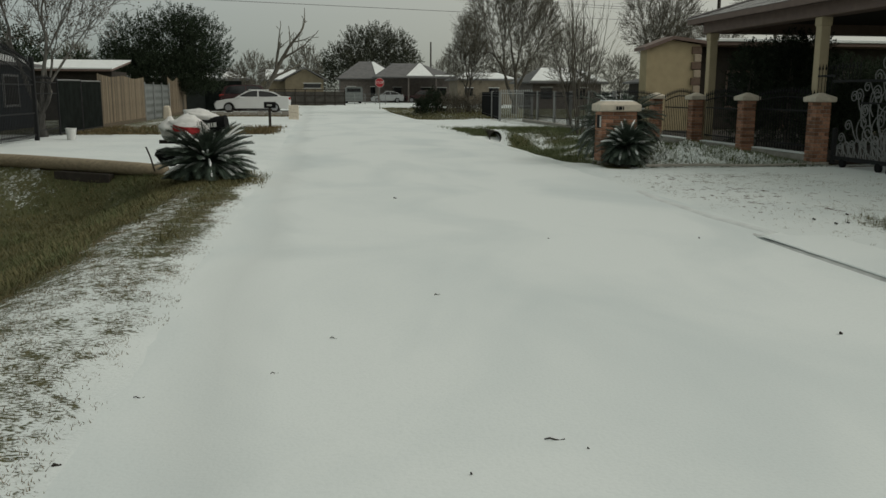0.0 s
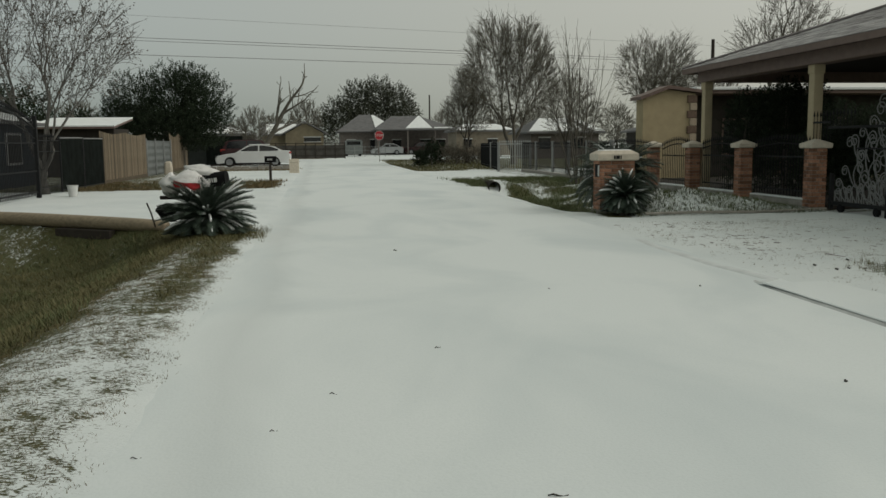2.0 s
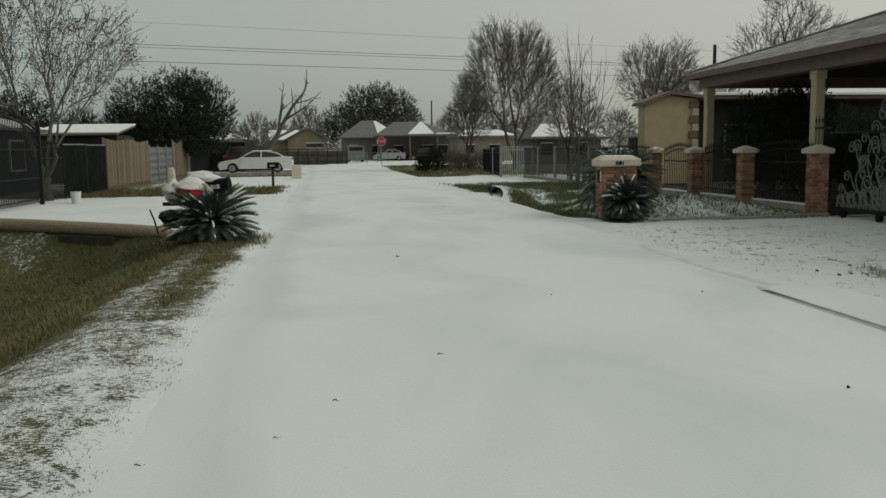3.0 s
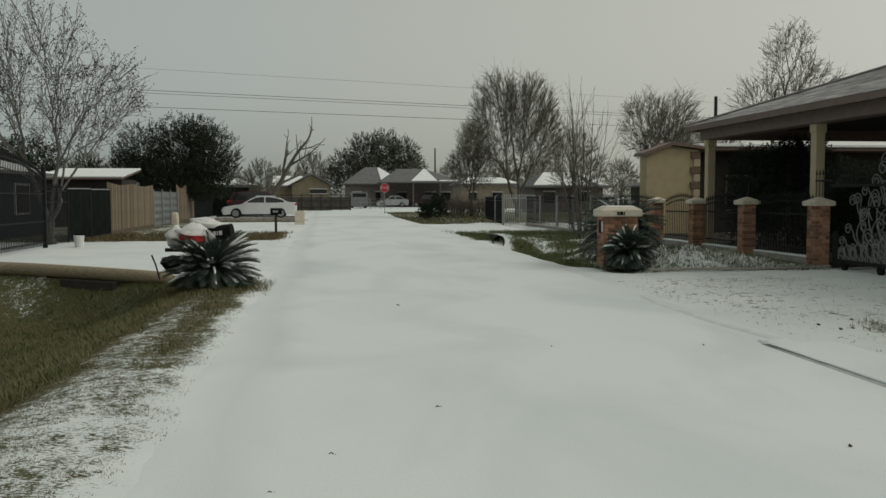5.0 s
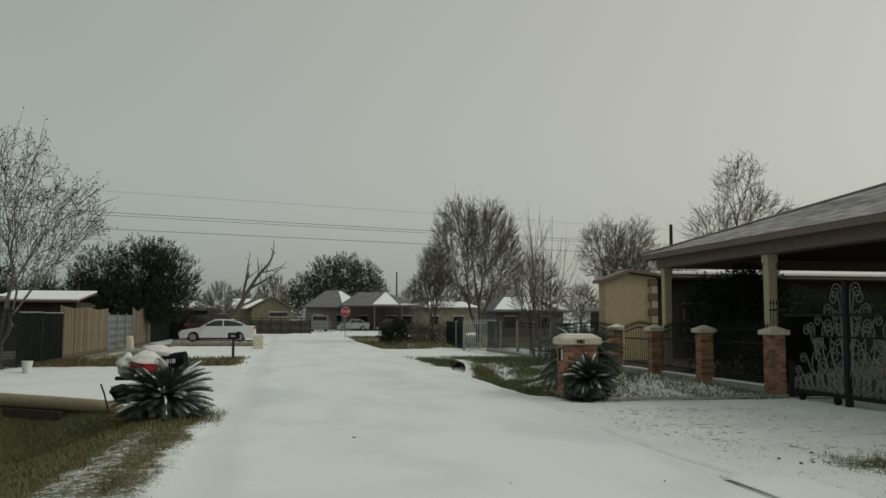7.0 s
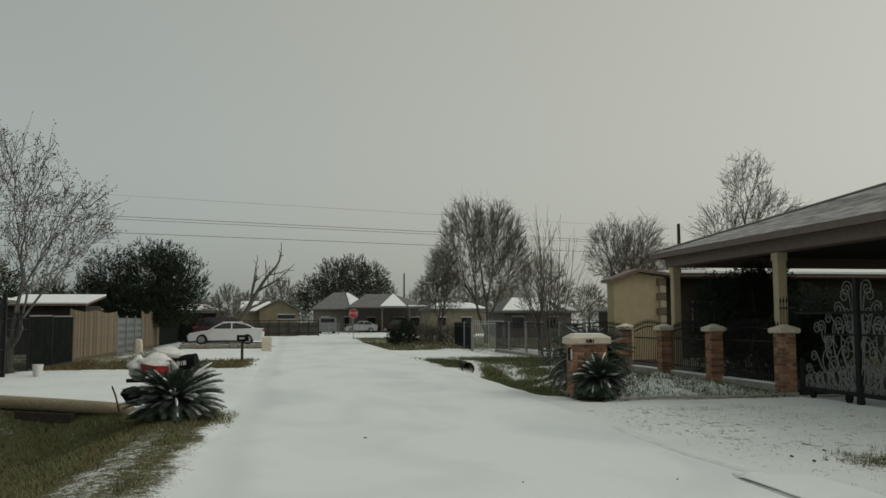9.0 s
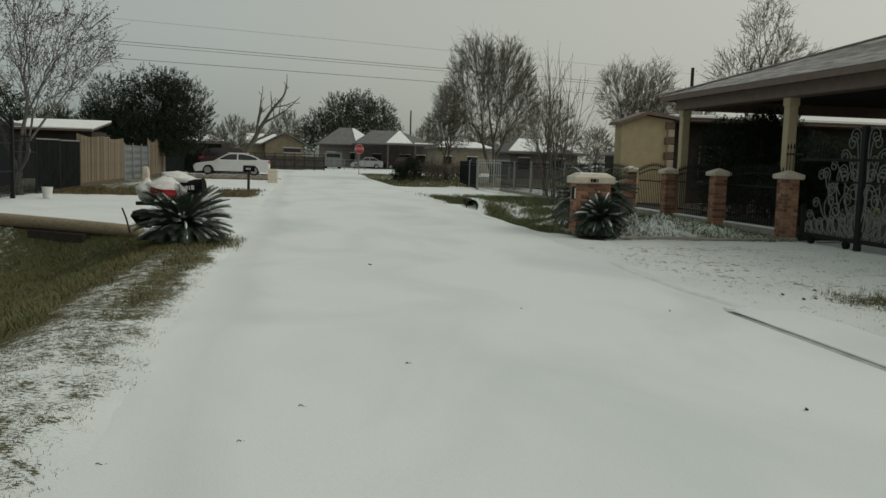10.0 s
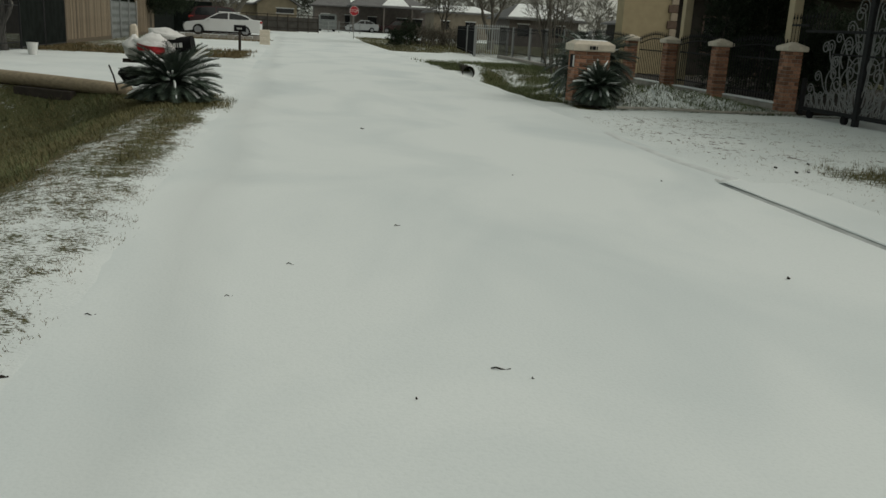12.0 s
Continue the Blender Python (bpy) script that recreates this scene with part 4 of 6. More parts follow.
def leafy_tree(at, lumps, trunk, seed, label, mat, leaves, leaf, name="evergreen_tree", spiky=0.0):
    """lumps: centre and radii of the crown's masses; leaves lie mostly in their outer half, in clumps."""
    rr = random.Random(seed)
    t = thing(name, at, label, "tree", "evergreen trees")
    tr = Mesh()
    base = Vector((trunk[0], trunk[1], -0.1))
    fork = base + Vector((0, 0, trunk[2]))
    tr.tube([base, base.lerp(fork, 0.5) + Vector((0.05, 0.02, 0)), fork], [trunk[3] * 1.25, trunk[3], trunk[3] * 0.85], 8)
    for cx, cy, cz, rx, ry, rz in lumps:
        tr.tube([fork, fork.lerp(Vector((cx, cy, cz)), 0.55) + Vector((rr.gauss(0, 0.1), 0, 0.1)), Vector((cx, cy, cz))], [trunk[3] * 0.6, trunk[3] * 0.4, trunk[3] * 0.15], 5)
    part("trunk", tr, M_BARK, t)
    m = Mesh()
    vol = [rx * ry + ry * rz + rx * rz for _, _, _, rx, ry, rz in lumps]
    for (cx, cy, cz, rx, ry, rz), v in zip(lumps, vol):
        n = int(leaves * v / sum(vol))
        c = 0
        while c < n:
            d = Vector((rr.gauss(0, 1), rr.gauss(0, 1), rr.gauss(0, 1))).normalized()
            k = rr.uniform(0.12, 1.0) ** 0.6 * (1 + 0.22 * noise.noise((d.x * 2.3 + cx, d.y * 2.3, d.z * 2.3 + cz)))
            q = Vector((cx + d.x * rx * k, cy + d.y * ry * k, cz + d.z * rz * k))
            shoot = (d + Vector((0, 0, 0.5 + spiky)) + Vector((rr.gauss(0, 0.3), rr.gauss(0, 0.3), rr.gauss(0, 0.3)))).normalized()
            ln = leaf * rr.uniform(2.5, 5.0)
            for j in range(12):
                b = q + shoot * ln * (j / 12) + Vector((rr.gauss(0, 0.35), rr.gauss(0, 0.35), rr.gauss(0, 0.35))) * leaf
                u = (shoot + Vector((rr.gauss(0, 0.7), rr.gauss(0, 0.7), rr.gauss(0, 0.7)))).normalized() * leaf
                w = u.cross(Vector((rr.gauss(0, 1), rr.gauss(0, 1), rr.gauss(0, 1)))).normalized() * leaf * 0.33
                m.add([b, b + u * 0.5 + w, b + u, b + u * 0.5 - w], [(0, 1, 2, 3)])
                c += 1
    part("crown", m, mat, t, raw=True)
    return t


# pale tree by the iron gate
crown_tree(pose(-8.35, 28.2, 0), (0, 0, -0.1), (-0.03, 0, 0.75), [(-0.3, 0, 5.6, 2.1, 1.6, 2.2), (1.5, 0, 4.6, 1.8, 1.4, 1.7), (-2.0, 0, 4.9, 1.7, 1.5, 1.8), (0.3, 0, 3.5, 1.9, 1.2, 0.9)], 820, 0.13, 11,
           "pale spreading tree with sparse dead leaves by the iron gate", M_BARK_PALE, 0.0075, 5200, 0.048, 2, 0.16)
# bare trees beyond the white gate
crown_tree(pose(13.4, 58.5, 0), (0, 0, -0.1), (0, 0, 0.7), [(-1.5, 0, 7.3, 2.1, 1.8, 3.0), (0.7, 0, 7.3, 2.3, 2.0, 2.9), (2.3, 0, 5.8, 1.3, 1.4, 2.2), (-2.8, 0, 5.4, 1.3, 1.5, 2.0), (0.0, 0, 4.4, 2.8, 1.6, 1.6)], 4600, 0.22, 21, "large bare winter tree with a broad crown of fine twigs", None, 0.0085, 0, 0.05, 3, 0.10)
crown_tree(pose(10.95, 63, 0), (0, 0, -0.1), (0, 0, 0.6), [(0.1, 0, 5.2, 1.4, 1.3, 2.1), (-0.6, 0, 3.7, 1.4, 1.3, 1.8), (0.9, 0, 3.7, 1.2, 1.2, 1.7)], 1900, 0.15, 22, "bare winter tree with fine grey twigs", None, 0.0085, 0, 0.05, 4, 0.10)
crown_tree(pose(18.6, 63, 0), (0, 0, -0.1), (0, 0, 0.9), [(0, 0, 4.2, 2.3, 2.0, 2.7), (1.3, 0, 3.4, 1.7, 1.5, 2.0)], 1500, 0.15, 23, "bare winter tree with fine grey twigs", None, 0.0085, 0, 0.05, 4, 0.10)
# upright many-stemmed tree by the ditch
bare_tree(pose(8.75, 28.6, -0.05), [(0, 0, (-0.16, 0, 1), 2.9, 0.0349), (0.05, 0.06, (0.02, 0.1, 1), 3.1, 0.0349), (-0.06, 0.03, (-0.32, 0, 1), 2.9, 0.0279), (0.08, -0.02, (0.16, 0, 1), 2.8, 0.0315), (0.1, 0.05, (0.34, 0.1, 1), 2.7, 0.0279), (0.0, -0.06, (-0.06, -0.15, 1), 3.0, 0.0315)],
          31, "slender bare tree with many upright stems beside the ditch", height=5.5, width=3.0, levels=4, kids=(3, 3, 2), ratio=0.58, thin=0.0045, angle=((12, 28), (15, 35)), up=1.6, bare=(0.35, 0.2), wig=0.05)
# trees behind the stucco house
crown_tree(pose(23.9, 60, 0), (0, 0, -0.1), (0, 0, 2.6), [(-0.9, 0, 6.7, 2.0, 1.8, 2.5), (1.6, 0, 7.0, 2.1, 1.8, 2.4), (2.9, 0, 5.6, 1.4, 1.3, 1.8), (0.2, 0, 5.0, 2.2, 1.6, 1.4)], 2200, 0.2, 41, "bare winter tree with a broad crown behind the house", None, 0.0085, 0, 0.05, 4, 0.13)
crown_tree(pose(27.6, 50, 0), (0, 0, -0.1), (0.2, 0, 4.2), [(-1.3, 0, 7.3, 1.9, 1.6, 1.7), (0.9, 0, 10.0, 1.9, 1.6, 2.5), (3.0, 0, 8.7, 1.8, 1.4, 1.3), (1.2, 0, 7.6, 1.8, 1.4, 1.4)], 1100, 0.2, 43, "tall crooked bare tree with a few curled leaves above the roof", None, 0.010, 900, 0.07, 2, 0.22)
crown_tree(pose(27.2, 66, 0), (0, 0, -0.1), (0, 0, 2.0), [(0, 0, 5.5, 2.6, 2.2, 2.8)], 1200, 0.18, 44, "bare winter tree with fine grey twigs", None, 0.012, 0, 0.05, 2)
crown_tree(pose(35, 74, 0), (0, 0, -0.1), (0, 0, 1.5), [(0, 0, 5.2, 3.4, 3.0, 3.3)], 1000, 0.2, 45, "bare winter tree with fine grey twigs", None, 0.014, 0, 0.05, 2)
# leaning dead tree and low bare trees near it
bare_tree(pose(-5.7, 80.5, 0), [(0, 0, (0.62, 0, 1), 4.6, 0.26), (-0.3, 0.1, (-0.35, 0, 1), 1.6, 0.18)],
          51, "leaning dead tree with broken bare limbs", height=8.5, levels=4, kids=(3, 3, 2), ratio=0.55, thin=0.028, angle=((18, 40), (25, 50)), up=0.0, wig=0.09, bare=(0.55, 0.35))
crown_tree(pose(-5.4, 76, 0), (0, 0, -0.1), (0, 0, 0.6), [(0, 0, 2.9, 1.6, 1.5, 2.0), (-1.2, 0, 2.4, 1.3, 1.3, 1.6)], 1200, 0.14, 53, "low bare tree with a dense rounded crown", None, 0.014, 0, 0.05, 2)
crown_tree(pose(-1.2, 106, 0), (0, 0, -0.1), (0, 0, 0.9), [(0, 0, 4.2, 2.4, 2.0, 2.9)], 900, 0.18, 54, "distant bare winter tree over the rooftops", None, 0.02, 0, 0.05, 2)
for i, (x, y, h) in enumerate(((-6.0, 124, 2.4), (24, 112, 2.6), (31, 122, 3.0), (40, 112, 2.8), (50, 120, 3.0), (21, 140, 3.0), (-16, 112, 2.6), (-26, 100, 2.8), (58, 130, 3.2))):
    crown_tree(pose(x, y, 0), (0, 0, -0.1), (0, 0, h * 0.4), [(0, 0, h * 1.5, h * 1.0, h * 0.9, h * 1.0)], 700, 0.18, 60 + i, "distant bare winter tree over the rooftops", None, 0.022, 0, 0.05, 2)

# evergreens
leafy_tree(pose(-8.95, 56, 0) @ Matrix.Diagonal((1.28, 1.2, 1.13, 1)), [(-1.7, 0, 3.6, 1.55, 1.5, 1.75), (0.1, 0.2, 3.9, 1.7, 1.6, 1.9), (1.6, 0, 3.5, 1.45, 1.4, 1.75), (-0.6, -0.3, 2.7, 2.2, 1.5, 1.1), (1.4, -0.3, 2.8, 1.5, 1.3, 0.9), (-2.5, 0.2, 2.9, 1.0, 1.0, 1.0), (0.8, 0.1, 4.6, 1.2, 1.1, 1.2), (-0.2, -0.3, 1.9, 2.5, 1.4, 0.9), (1.3, -0.3, 1.7, 1.3, 1.2, 0.8)],
           (0.3, 0, 1.4, 0.22), 71, "dense dark evergreen tree with upright shoots behind the board fence", M_LEAF, 110000, 0.066, spiky=0.9)
# oak leaves are lightened in colour for the haze of distance
leafy_tree(pose(8.6, 150, 0), [(-4.6, 0, 6.2, 3.6, 3, 3.2), (-1.5, 0, 8.8, 3.4, 3, 3.6), (1.8, 0, 9.6, 3.6, 3, 3.2), (5.0, 0, 8.6, 3.2, 3, 3.3), (6.8, 0, 6.4, 2.4, 3, 2.8), (0, -1, 5.8, 6.5, 3, 2.8), (-7.0, 0, 4.4, 2.4, 2, 2.4)],
           (0, 0, 3.0, 0.5), 73, "large live oak behind the houses, haze put into its grey-green", M_LEAF_HAZED, 56000, 0.19, "live_oak")
for i, (x, y, s) in enumerate(((-15.5, 50, 0.62), (-13.4, 52, 0.6), (-19.5, 58, 0.9), (-12.5, 66, 0.7))):
    leafy_tree(pose(x, y, 0) @ Matrix.Scale(s, 4), [(-1.6, 0, 3.3, 1.9, 1.7, 2.0), (1.2, 0, 3.6, 1.9, 1.6, 2.2), (0, 0, 4.6, 1.4, 1.3, 1.5)], (0, 0, 1.6, 0.2), 80 + i,
               "dark evergreen tree beyond the shed", M_LEAF, 7000, 0.17)
# dark shrubs inside the iron fence and beside the ditch
for i, (x, y, w, h) in enumerate(((11.25, 21.6, 0.75, 2.75), (12.45, 21.8, 0.9, 3.05), (13.3, 22.4, 0.95, 3.05), (13.4, 24.2, 1.15, 2.9), (12.3, 19.8, 0.75, 1.6), (14.6, 24.6, 1.2, 2.6), (16.2, 25.2, 1.3, 2.6), (17.8, 25.6, 1.3, 2.5), (19.6, 26.2, 1.4, 2.5), (14.4, 21.6, 1.0, 1.7), (21.5, 27.0, 1.5, 2.4))):
    leafy_tree(pose(x, y, 0), [(0, 0, h * 0.36, w, w * 0.9, h * 0.36), (0.05, 0, h * 0.66, w * 0.92, w * 0.85, h * 0.34), (0.0, 0, h * 0.82, w * 0.75, w * 0.7, h * 0.18)], (0, 0, 0.4, 0.08), 90 + i,
               "tall dark clipped evergreen shrub inside the iron fence", M_LEAF, 14000, 0.05, "evergreen_shrub")
for i, (x, y, w, h) in enumerate(((8.1, 61.5, 0.55, 1.5), (8.8, 63, 0.6, 1.3), (7.6, 64.5, 0.4, 0.8))):
    leafy_tree(pose(x, y, -0.05), [(0, 0, h * 0.4, w, w * 0.9, h * 0.45), (0.1, 0, h * 0.7, w * 0.7, w * 0.7, h * 0.35)], (0, 0, 0.25, 0.05), 120 + i,
               "low dark shrub on the grass verge", M_LEAF, 1800, 0.11, "shrub")
for i, (x, y) in enumerate(((9.2, 58.5), (9.9, 60), (10.7, 59), (11.3, 61), (8.9, 62), (10.3, 62.5), (12.0, 59.5))):
    bare_tree(pose(x, y, 0), [(0, 0, (0, 0, 1), 0.75, 0.035), (0.1, 0, (0.5, 0.1, 1), 0.7, 0.03), (-0.1, 0.1, (-0.5, 0, 1), 0.7, 0.03)], 130 + i,
              "leafless brown shrub beyond the verge", leaves=260, leaf=0.06, levels=4, kids=(4, 4, 3), ratio=0.72, thin=0.010, angle=((25, 60), (25, 60)), bare=(0.1, 0.1), name="bare_shrub")

# ---- left-hand property ----
LX = -8.05
# tall arched iron gate
gate_l = thing("arched_iron_gate", pose(LX, 0, 0), "tall black iron driveway gate with an arched top", "gate")
def arch_z(y):
    return 2.12 + 0.55 * math.sin(math.pi * min(1.0, max(0.0, (26.4 - y) / 8.0))) ** 0.8
part("top_rail", Mesh().tube([(0, 18.4 + 8 * i / 24, arch_z(18.4 + 8 * i / 24) - 0.14) for i in range(25)], 0.028, 5), M_IRON, gate_l)
part("second_rail", Mesh().tube([(0, 18.4 + 8 * i / 24, arch_z(18.4 + 8 * i / 24) - 0.42) for i in range(25)], 0.018, 5), M_IRON, gate_l)
for z in (0.14, 0.75, 1.55):
    part("rail", Mesh().box(-0.018, 0.018, 18.4, 26.4, z, z + 0.04), M_IRON, gate_l)
for i in range(66):
    y = 18.45 + i * 0.1205
    part("picket", picket_data(arch_z(y) - 0.1, 0.014, M_IRON), None, gate_l, at=pose(0, y, 0.06))
part("post", Mesh().box(-0.06, 0.06, 26.42, 26.54, -0.1, 2.35, 0.01), M_IRON, gate_l, "square iron gate post")
for y0, y1 in ((26.7, 28.7),):
    iron_panel(y0, y1, LX, 0.05, 1.75, 0.0, 0.12, "black iron fence panel beside the arched gate", "iron panels", M_IRON)
iron_panel(6.0, 18.3, LX, 0.05, 2.0, 0.0, 0.13, "long black iron fence panel", "iron panels", M_IRON)
# screened double gate
for y0, y1 in ((28.8, 31.5), (31.55, 34.3)):
    g = thing("screened_gate", pose(LX, y0, 0.03), "dark screened metal gate leaf under a pale top rail", "gate", "screened gates")
    w = y1 - y0
    part("screen", Mesh().box(-0.015, 0.005, 0.03, w - 0.03, 0.05, 1.70), M_DARKMESH, g, "black mesh screen")
    part("top_rail", Mesh().tube([(0, 0, 1.71), (0, w, 1.73)], 0.024, 6), M_IRON_GREY, g, "grey tube rail")
    part("bottom_rail", Mesh().tube([(0, 0, 0.06), (0, w, 0.06)], 0.022, 6), M_IRON, g)
    for y in (0.02, w - 0.02):
        part("stile", Mesh().tube([(0, y, 0), (0, y, 1.78)], 0.025, 6), M_IRON, g)
# dark garage and yard behind the gate
sh = thing("garage", pose(0, 0, 0), "dark blue-grey garage behind the iron gate", "building")
part("wall", Mesh().box(-15.5, -11.0, 14.0, 36.4, -0.1, 2.32), material("slate_siding", (0.020, 0.029, 0.037), 0.9, vary=0.4, scale=2, spec=0.08), sh, "dark slate siding")
part("roof", Mesh().prism([(-15.9, 2.30), (-10.7, 2.30), (-10.7, 2.40), (-13.3, 3.05), (-15.9, 2.40)], "y", 13.6, 36.8), M_FARROOF, sh)
part("roof_snow", Mesh().prism([(-10.72, 2.41), (-10.72, 2.44), (-13.3, 3.09), (-13.3, 3.06)], "y", 13.7, 36.7), M_SNOW, sh, "thin snow on the roof slope")
for y in (24.0, 28.4, 32.8):
    gw = part("window", Mesh().box(-11.0, -10.96, y, y + 1.5, 0.9, 1.9, 0.008), M_GLASS_DARK, sh, "dark window")
    part("window_frame", Mesh().box(-10.995, -10.93, y - 0.08, y, 0.82, 1.98).box(-10.995, -10.93, y + 1.5, y + 1.58, 0.82, 1.98).box(-10.995, -10.93, y, y + 1.5, 1.9, 1.98).box(-10.995, -10.93, y, y + 1.5, 0.82, 0.9), M_IRON_GREY, gw, "pale grey frame")
# low shed with a snowy roof
shed = thing("shed", pose(0, 0, 0), "low dark shed with a snow-covered flat roof", "shed")
part("wall", Mesh().box(-13.6, -9.9, 44.6, 48.0, -0.1, 2.36), M_BROWN_SHADE, shed, "dark shaded wall")
part("roof", Mesh().add([(-13.8, 44.0, 2.34), (-9.75, 44.0, 2.34), (-9.75, 48.4, 2.86), (-13.8, 48.4, 2.86), (-13.8, 44.0, 2.44), (-9.75, 44.0, 2.44), (-9.75, 48.4, 2.96), (-13.8, 48.4, 2.96)],
                         [(0, 3, 2, 1), (4, 5, 6, 7), (0, 1, 5, 4), (1, 2, 6, 5), (2, 3, 7, 6), (3, 0, 4, 7)]), M_TRIM, shed, "sloping roof")
part("roof_snow", Mesh().add([(-13.8, 43.98, 2.44), (-9.73, 43.98, 2.44), (-9.73, 48.4, 2.965), (-13.8, 48.4, 2.965), (-13.8, 43.98, 2.50), (-9.73, 43.98, 2.50), (-9.73, 48.4, 3.02), (-13.8, 48.4, 3.02)],
                              [(0, 3, 2, 1), (4, 5, 6, 7), (0, 1, 5, 4), (1, 2, 6, 5), (2, 3, 7, 6), (3, 0, 4, 7)]), M_SNOW, shed, "snow blanket on the roof")


# board fence in two stretches with a steel sheet between them
def board_fence(y0, y1, x, top0, dip, label):
    f = thing("board_fence", pose(x, y0, 0), label, "fence", "board fences")
    L = y1 - y0
    n = int(L / 0.148)
    for z in (0.35, 1.6):
        part("rail", Mesh().box(-0.09, -0.05, 0, L, z, z + 0.09), M_WOOD, f)
    cache = {}
    for i in range(n):
        u = (i + 0.5) / n
        h = round(top0 - dip * math.sin(math.pi * ((u * 2) % 1.0)) + random.uniform(-0.012, 0.012), 2)
        if h not in cache:
            cache[h] = Mesh().box(-0.012, 0.012, -0.069, 0.069, 0.06, h, 0.004).data("board", M_WOOD)
        part("board", cache[h], None, f, at=pose(random.uniform(-0.006, 0.006), u * L, 0, random.uniform(-0.5, 0.5), 0, 0))
    part("kickboard", Mesh().box(-0.02, 0.03, 0, L, -0.05, 0.16), M_WOOD, f, "weathered kickboard")
    return f


board_fence(34.5, 43.4, -8.2, 2.06, 0.10, "weathered tan board fence with a scalloped top")
board_fence(50.8, 57.5, -8.3, 2.22, 0.22, "weathered brown board fence with a scalloped top")
tin = thing("steel_sheet_fence", pose(-8.25, 43.5, 0), "grey corrugated steel fence panel", "fence")
prof = [(0.02 * math.sin(i * 0.9), i * 0.05) for i in range(36)]
part("sheet", Mesh().rings([[(x, y, z) for x, z in prof] + [(x - 0.01, y, z) for x, z in reversed(prof)] for y in (0.0, 7.2)]), M_TIN, tin)
for y in (0.1, 2.4, 4.8, 7.1):
    part("post", Mesh().tube([(0.05, y, -0.1), (0.05, y, 1.85)], 0.035, 6), M_IRON_GREY, tin)
# dark sheets beside the parked cars, added in place of a dark opening
ds = thing("screened_gate", pose(0, 0, 0), "tall dark sheets standing in for a dark opening behind the parked cars", "gate", "screened gates")
part("screen", Mesh().box(-11.5, -5.6, 67.0, 67.1, 0.03, 2.15), M_DARKMESH, ds, "black mesh screen")
part("screen", Mesh().box(-8.35, -8.28, 57.6, 66.9, 0.03, 2.1), M_DARKMESH, ds, "black mesh screen")
part("top_rail", Mesh().tube([(-11.5, 67.05, 2.17), (-5.6, 67.05, 2.17)], 0.03, 6), M_IRON, ds)

# white bucket by the gate
bk = thing("bucket", pose(-7.14, 26.6, 0.0), "white plastic bucket standing on the snow", "bucket")
part("body", Mesh().lathe([(0.115, 0), (0.118, 0.01), (0.15, 0.31), (0.158, 0.315), (0.158, 0.335), (0.14, 0.335), (0.11, 0.02)], n=18), M_WHITEPAINT, bk, smooth=False)
part("handle", Mesh().tube([(0.155 * math.cos(a), 0.02, 0.30 - 0.13 * math.sin(a)) for a in [math.pi * k / 10 for k in range(11)]], 0.006, 5), M_IRON_GREY, bk, "thin wire handle")
# pale stones
solid("stone_block", Mesh().rings([[(0.2 * k * cx, 0.16 * k * cy, z) for cx, cy in ((-1, -0.7), (-0.6, -1), (0.6, -1), (1, -0.7), (1, 0.7), (0.6, 1), (-0.6, 1), (-1, 0.7))] for k, z in ((1.0, -0.05), (0.96, 0.35), (0.8, 0.6), (0.5, 0.68))]),
      M_CAST, "pale upright stone on the brown verge", "stone", at=pose(-7.7, 46.5, 0.0))
sp = thing("stone_pillar", pose(-1.25, 46.5, 0.0), "squat pale stone pillar beside the driveway", "pillar")
for i in range(4):
    part("stone", Mesh().box(-0.26 + 0.01 * (i % 2), 0.26, -0.24, 0.24 - 0.01 * (i % 2), i * 0.19 - 0.03, i * 0.19 + 0.155, 0.015), M_CAST, sp)

for i in range(11):
    w = 0.44
    m = Mesh().box(-w / 2, w / 2, -0.12, 0.12, -0.08, 0.24 + 0.03 * math.sin(i * 2.3), 0.02)
    solid("kerb_block", m, M_CONCRETE, "rough grey block edging the driveway strip", "block", "edging blocks", at=pose(-6.1 + i * 0.47, 52.0 + 0.05 * math.sin(i * 1.7), 0, 0, 0, 3 * math.sin(i * 3.1)))
lr = thing("low_rail", pose(0, 56.6, 0), "low dark pipe rail before the parked cars", "rail")
part("pipe", Mesh().tube([(-6.8, 0, 0.22), (-1.3, 0, 0.20)], 0.035, 6), M_POLE, lr)
for x in (-6.7, -4.9, -3.1, -1.6):
    part("post", Mesh().tube([(x, 0, -0.1), (x, 0, 0.22)], 0.03, 6), M_POLE, lr)

# culvert under the driveway: a log on the edge, a concrete headwall with a dark pipe
solid("log", Mesh().tube([(-9.6, 19.6, 0.05), (-7.6, 18.9, 0.06), (-5.6, 17.75, 0.055), (-4.2, 16.75, 0.05), (-3.2, 16.1, 0.035), (-2.7, 15.8, 0.02)], [0.13, 0.135, 0.13, 0.125, 0.12, 0.11], 12), M_PIPE,
      "long pale log lying along the driveway edge above the ditch", "log", smooth=True)
hw = thing("culvert_headwall", pose(0, 0, 0), "dark timber plank and pipe below the driveway edge", "culvert")
part("plank", Mesh().prism([(-4.9, 16.95), (-3.75, 16.18), (-3.68, 16.29), (-4.83, 17.06)], "z", -0.32, -0.07), M_POLE, hw, "dark wet timber plank")
part("pipe", Mesh().rings([[(-4.1 + r * math.cos(2 * math.pi * k / 20), y, -0.52 + r * math.sin(2 * math.pi * k / 20)) for k in range(20)] for r, y in ((0.16, 17.3), (0.16, 16.40), (0.19, 16.40), (0.19, 17.3))], cap=False), M_SOIL_SHADE, hw, "dark round pipe", smooth=True)
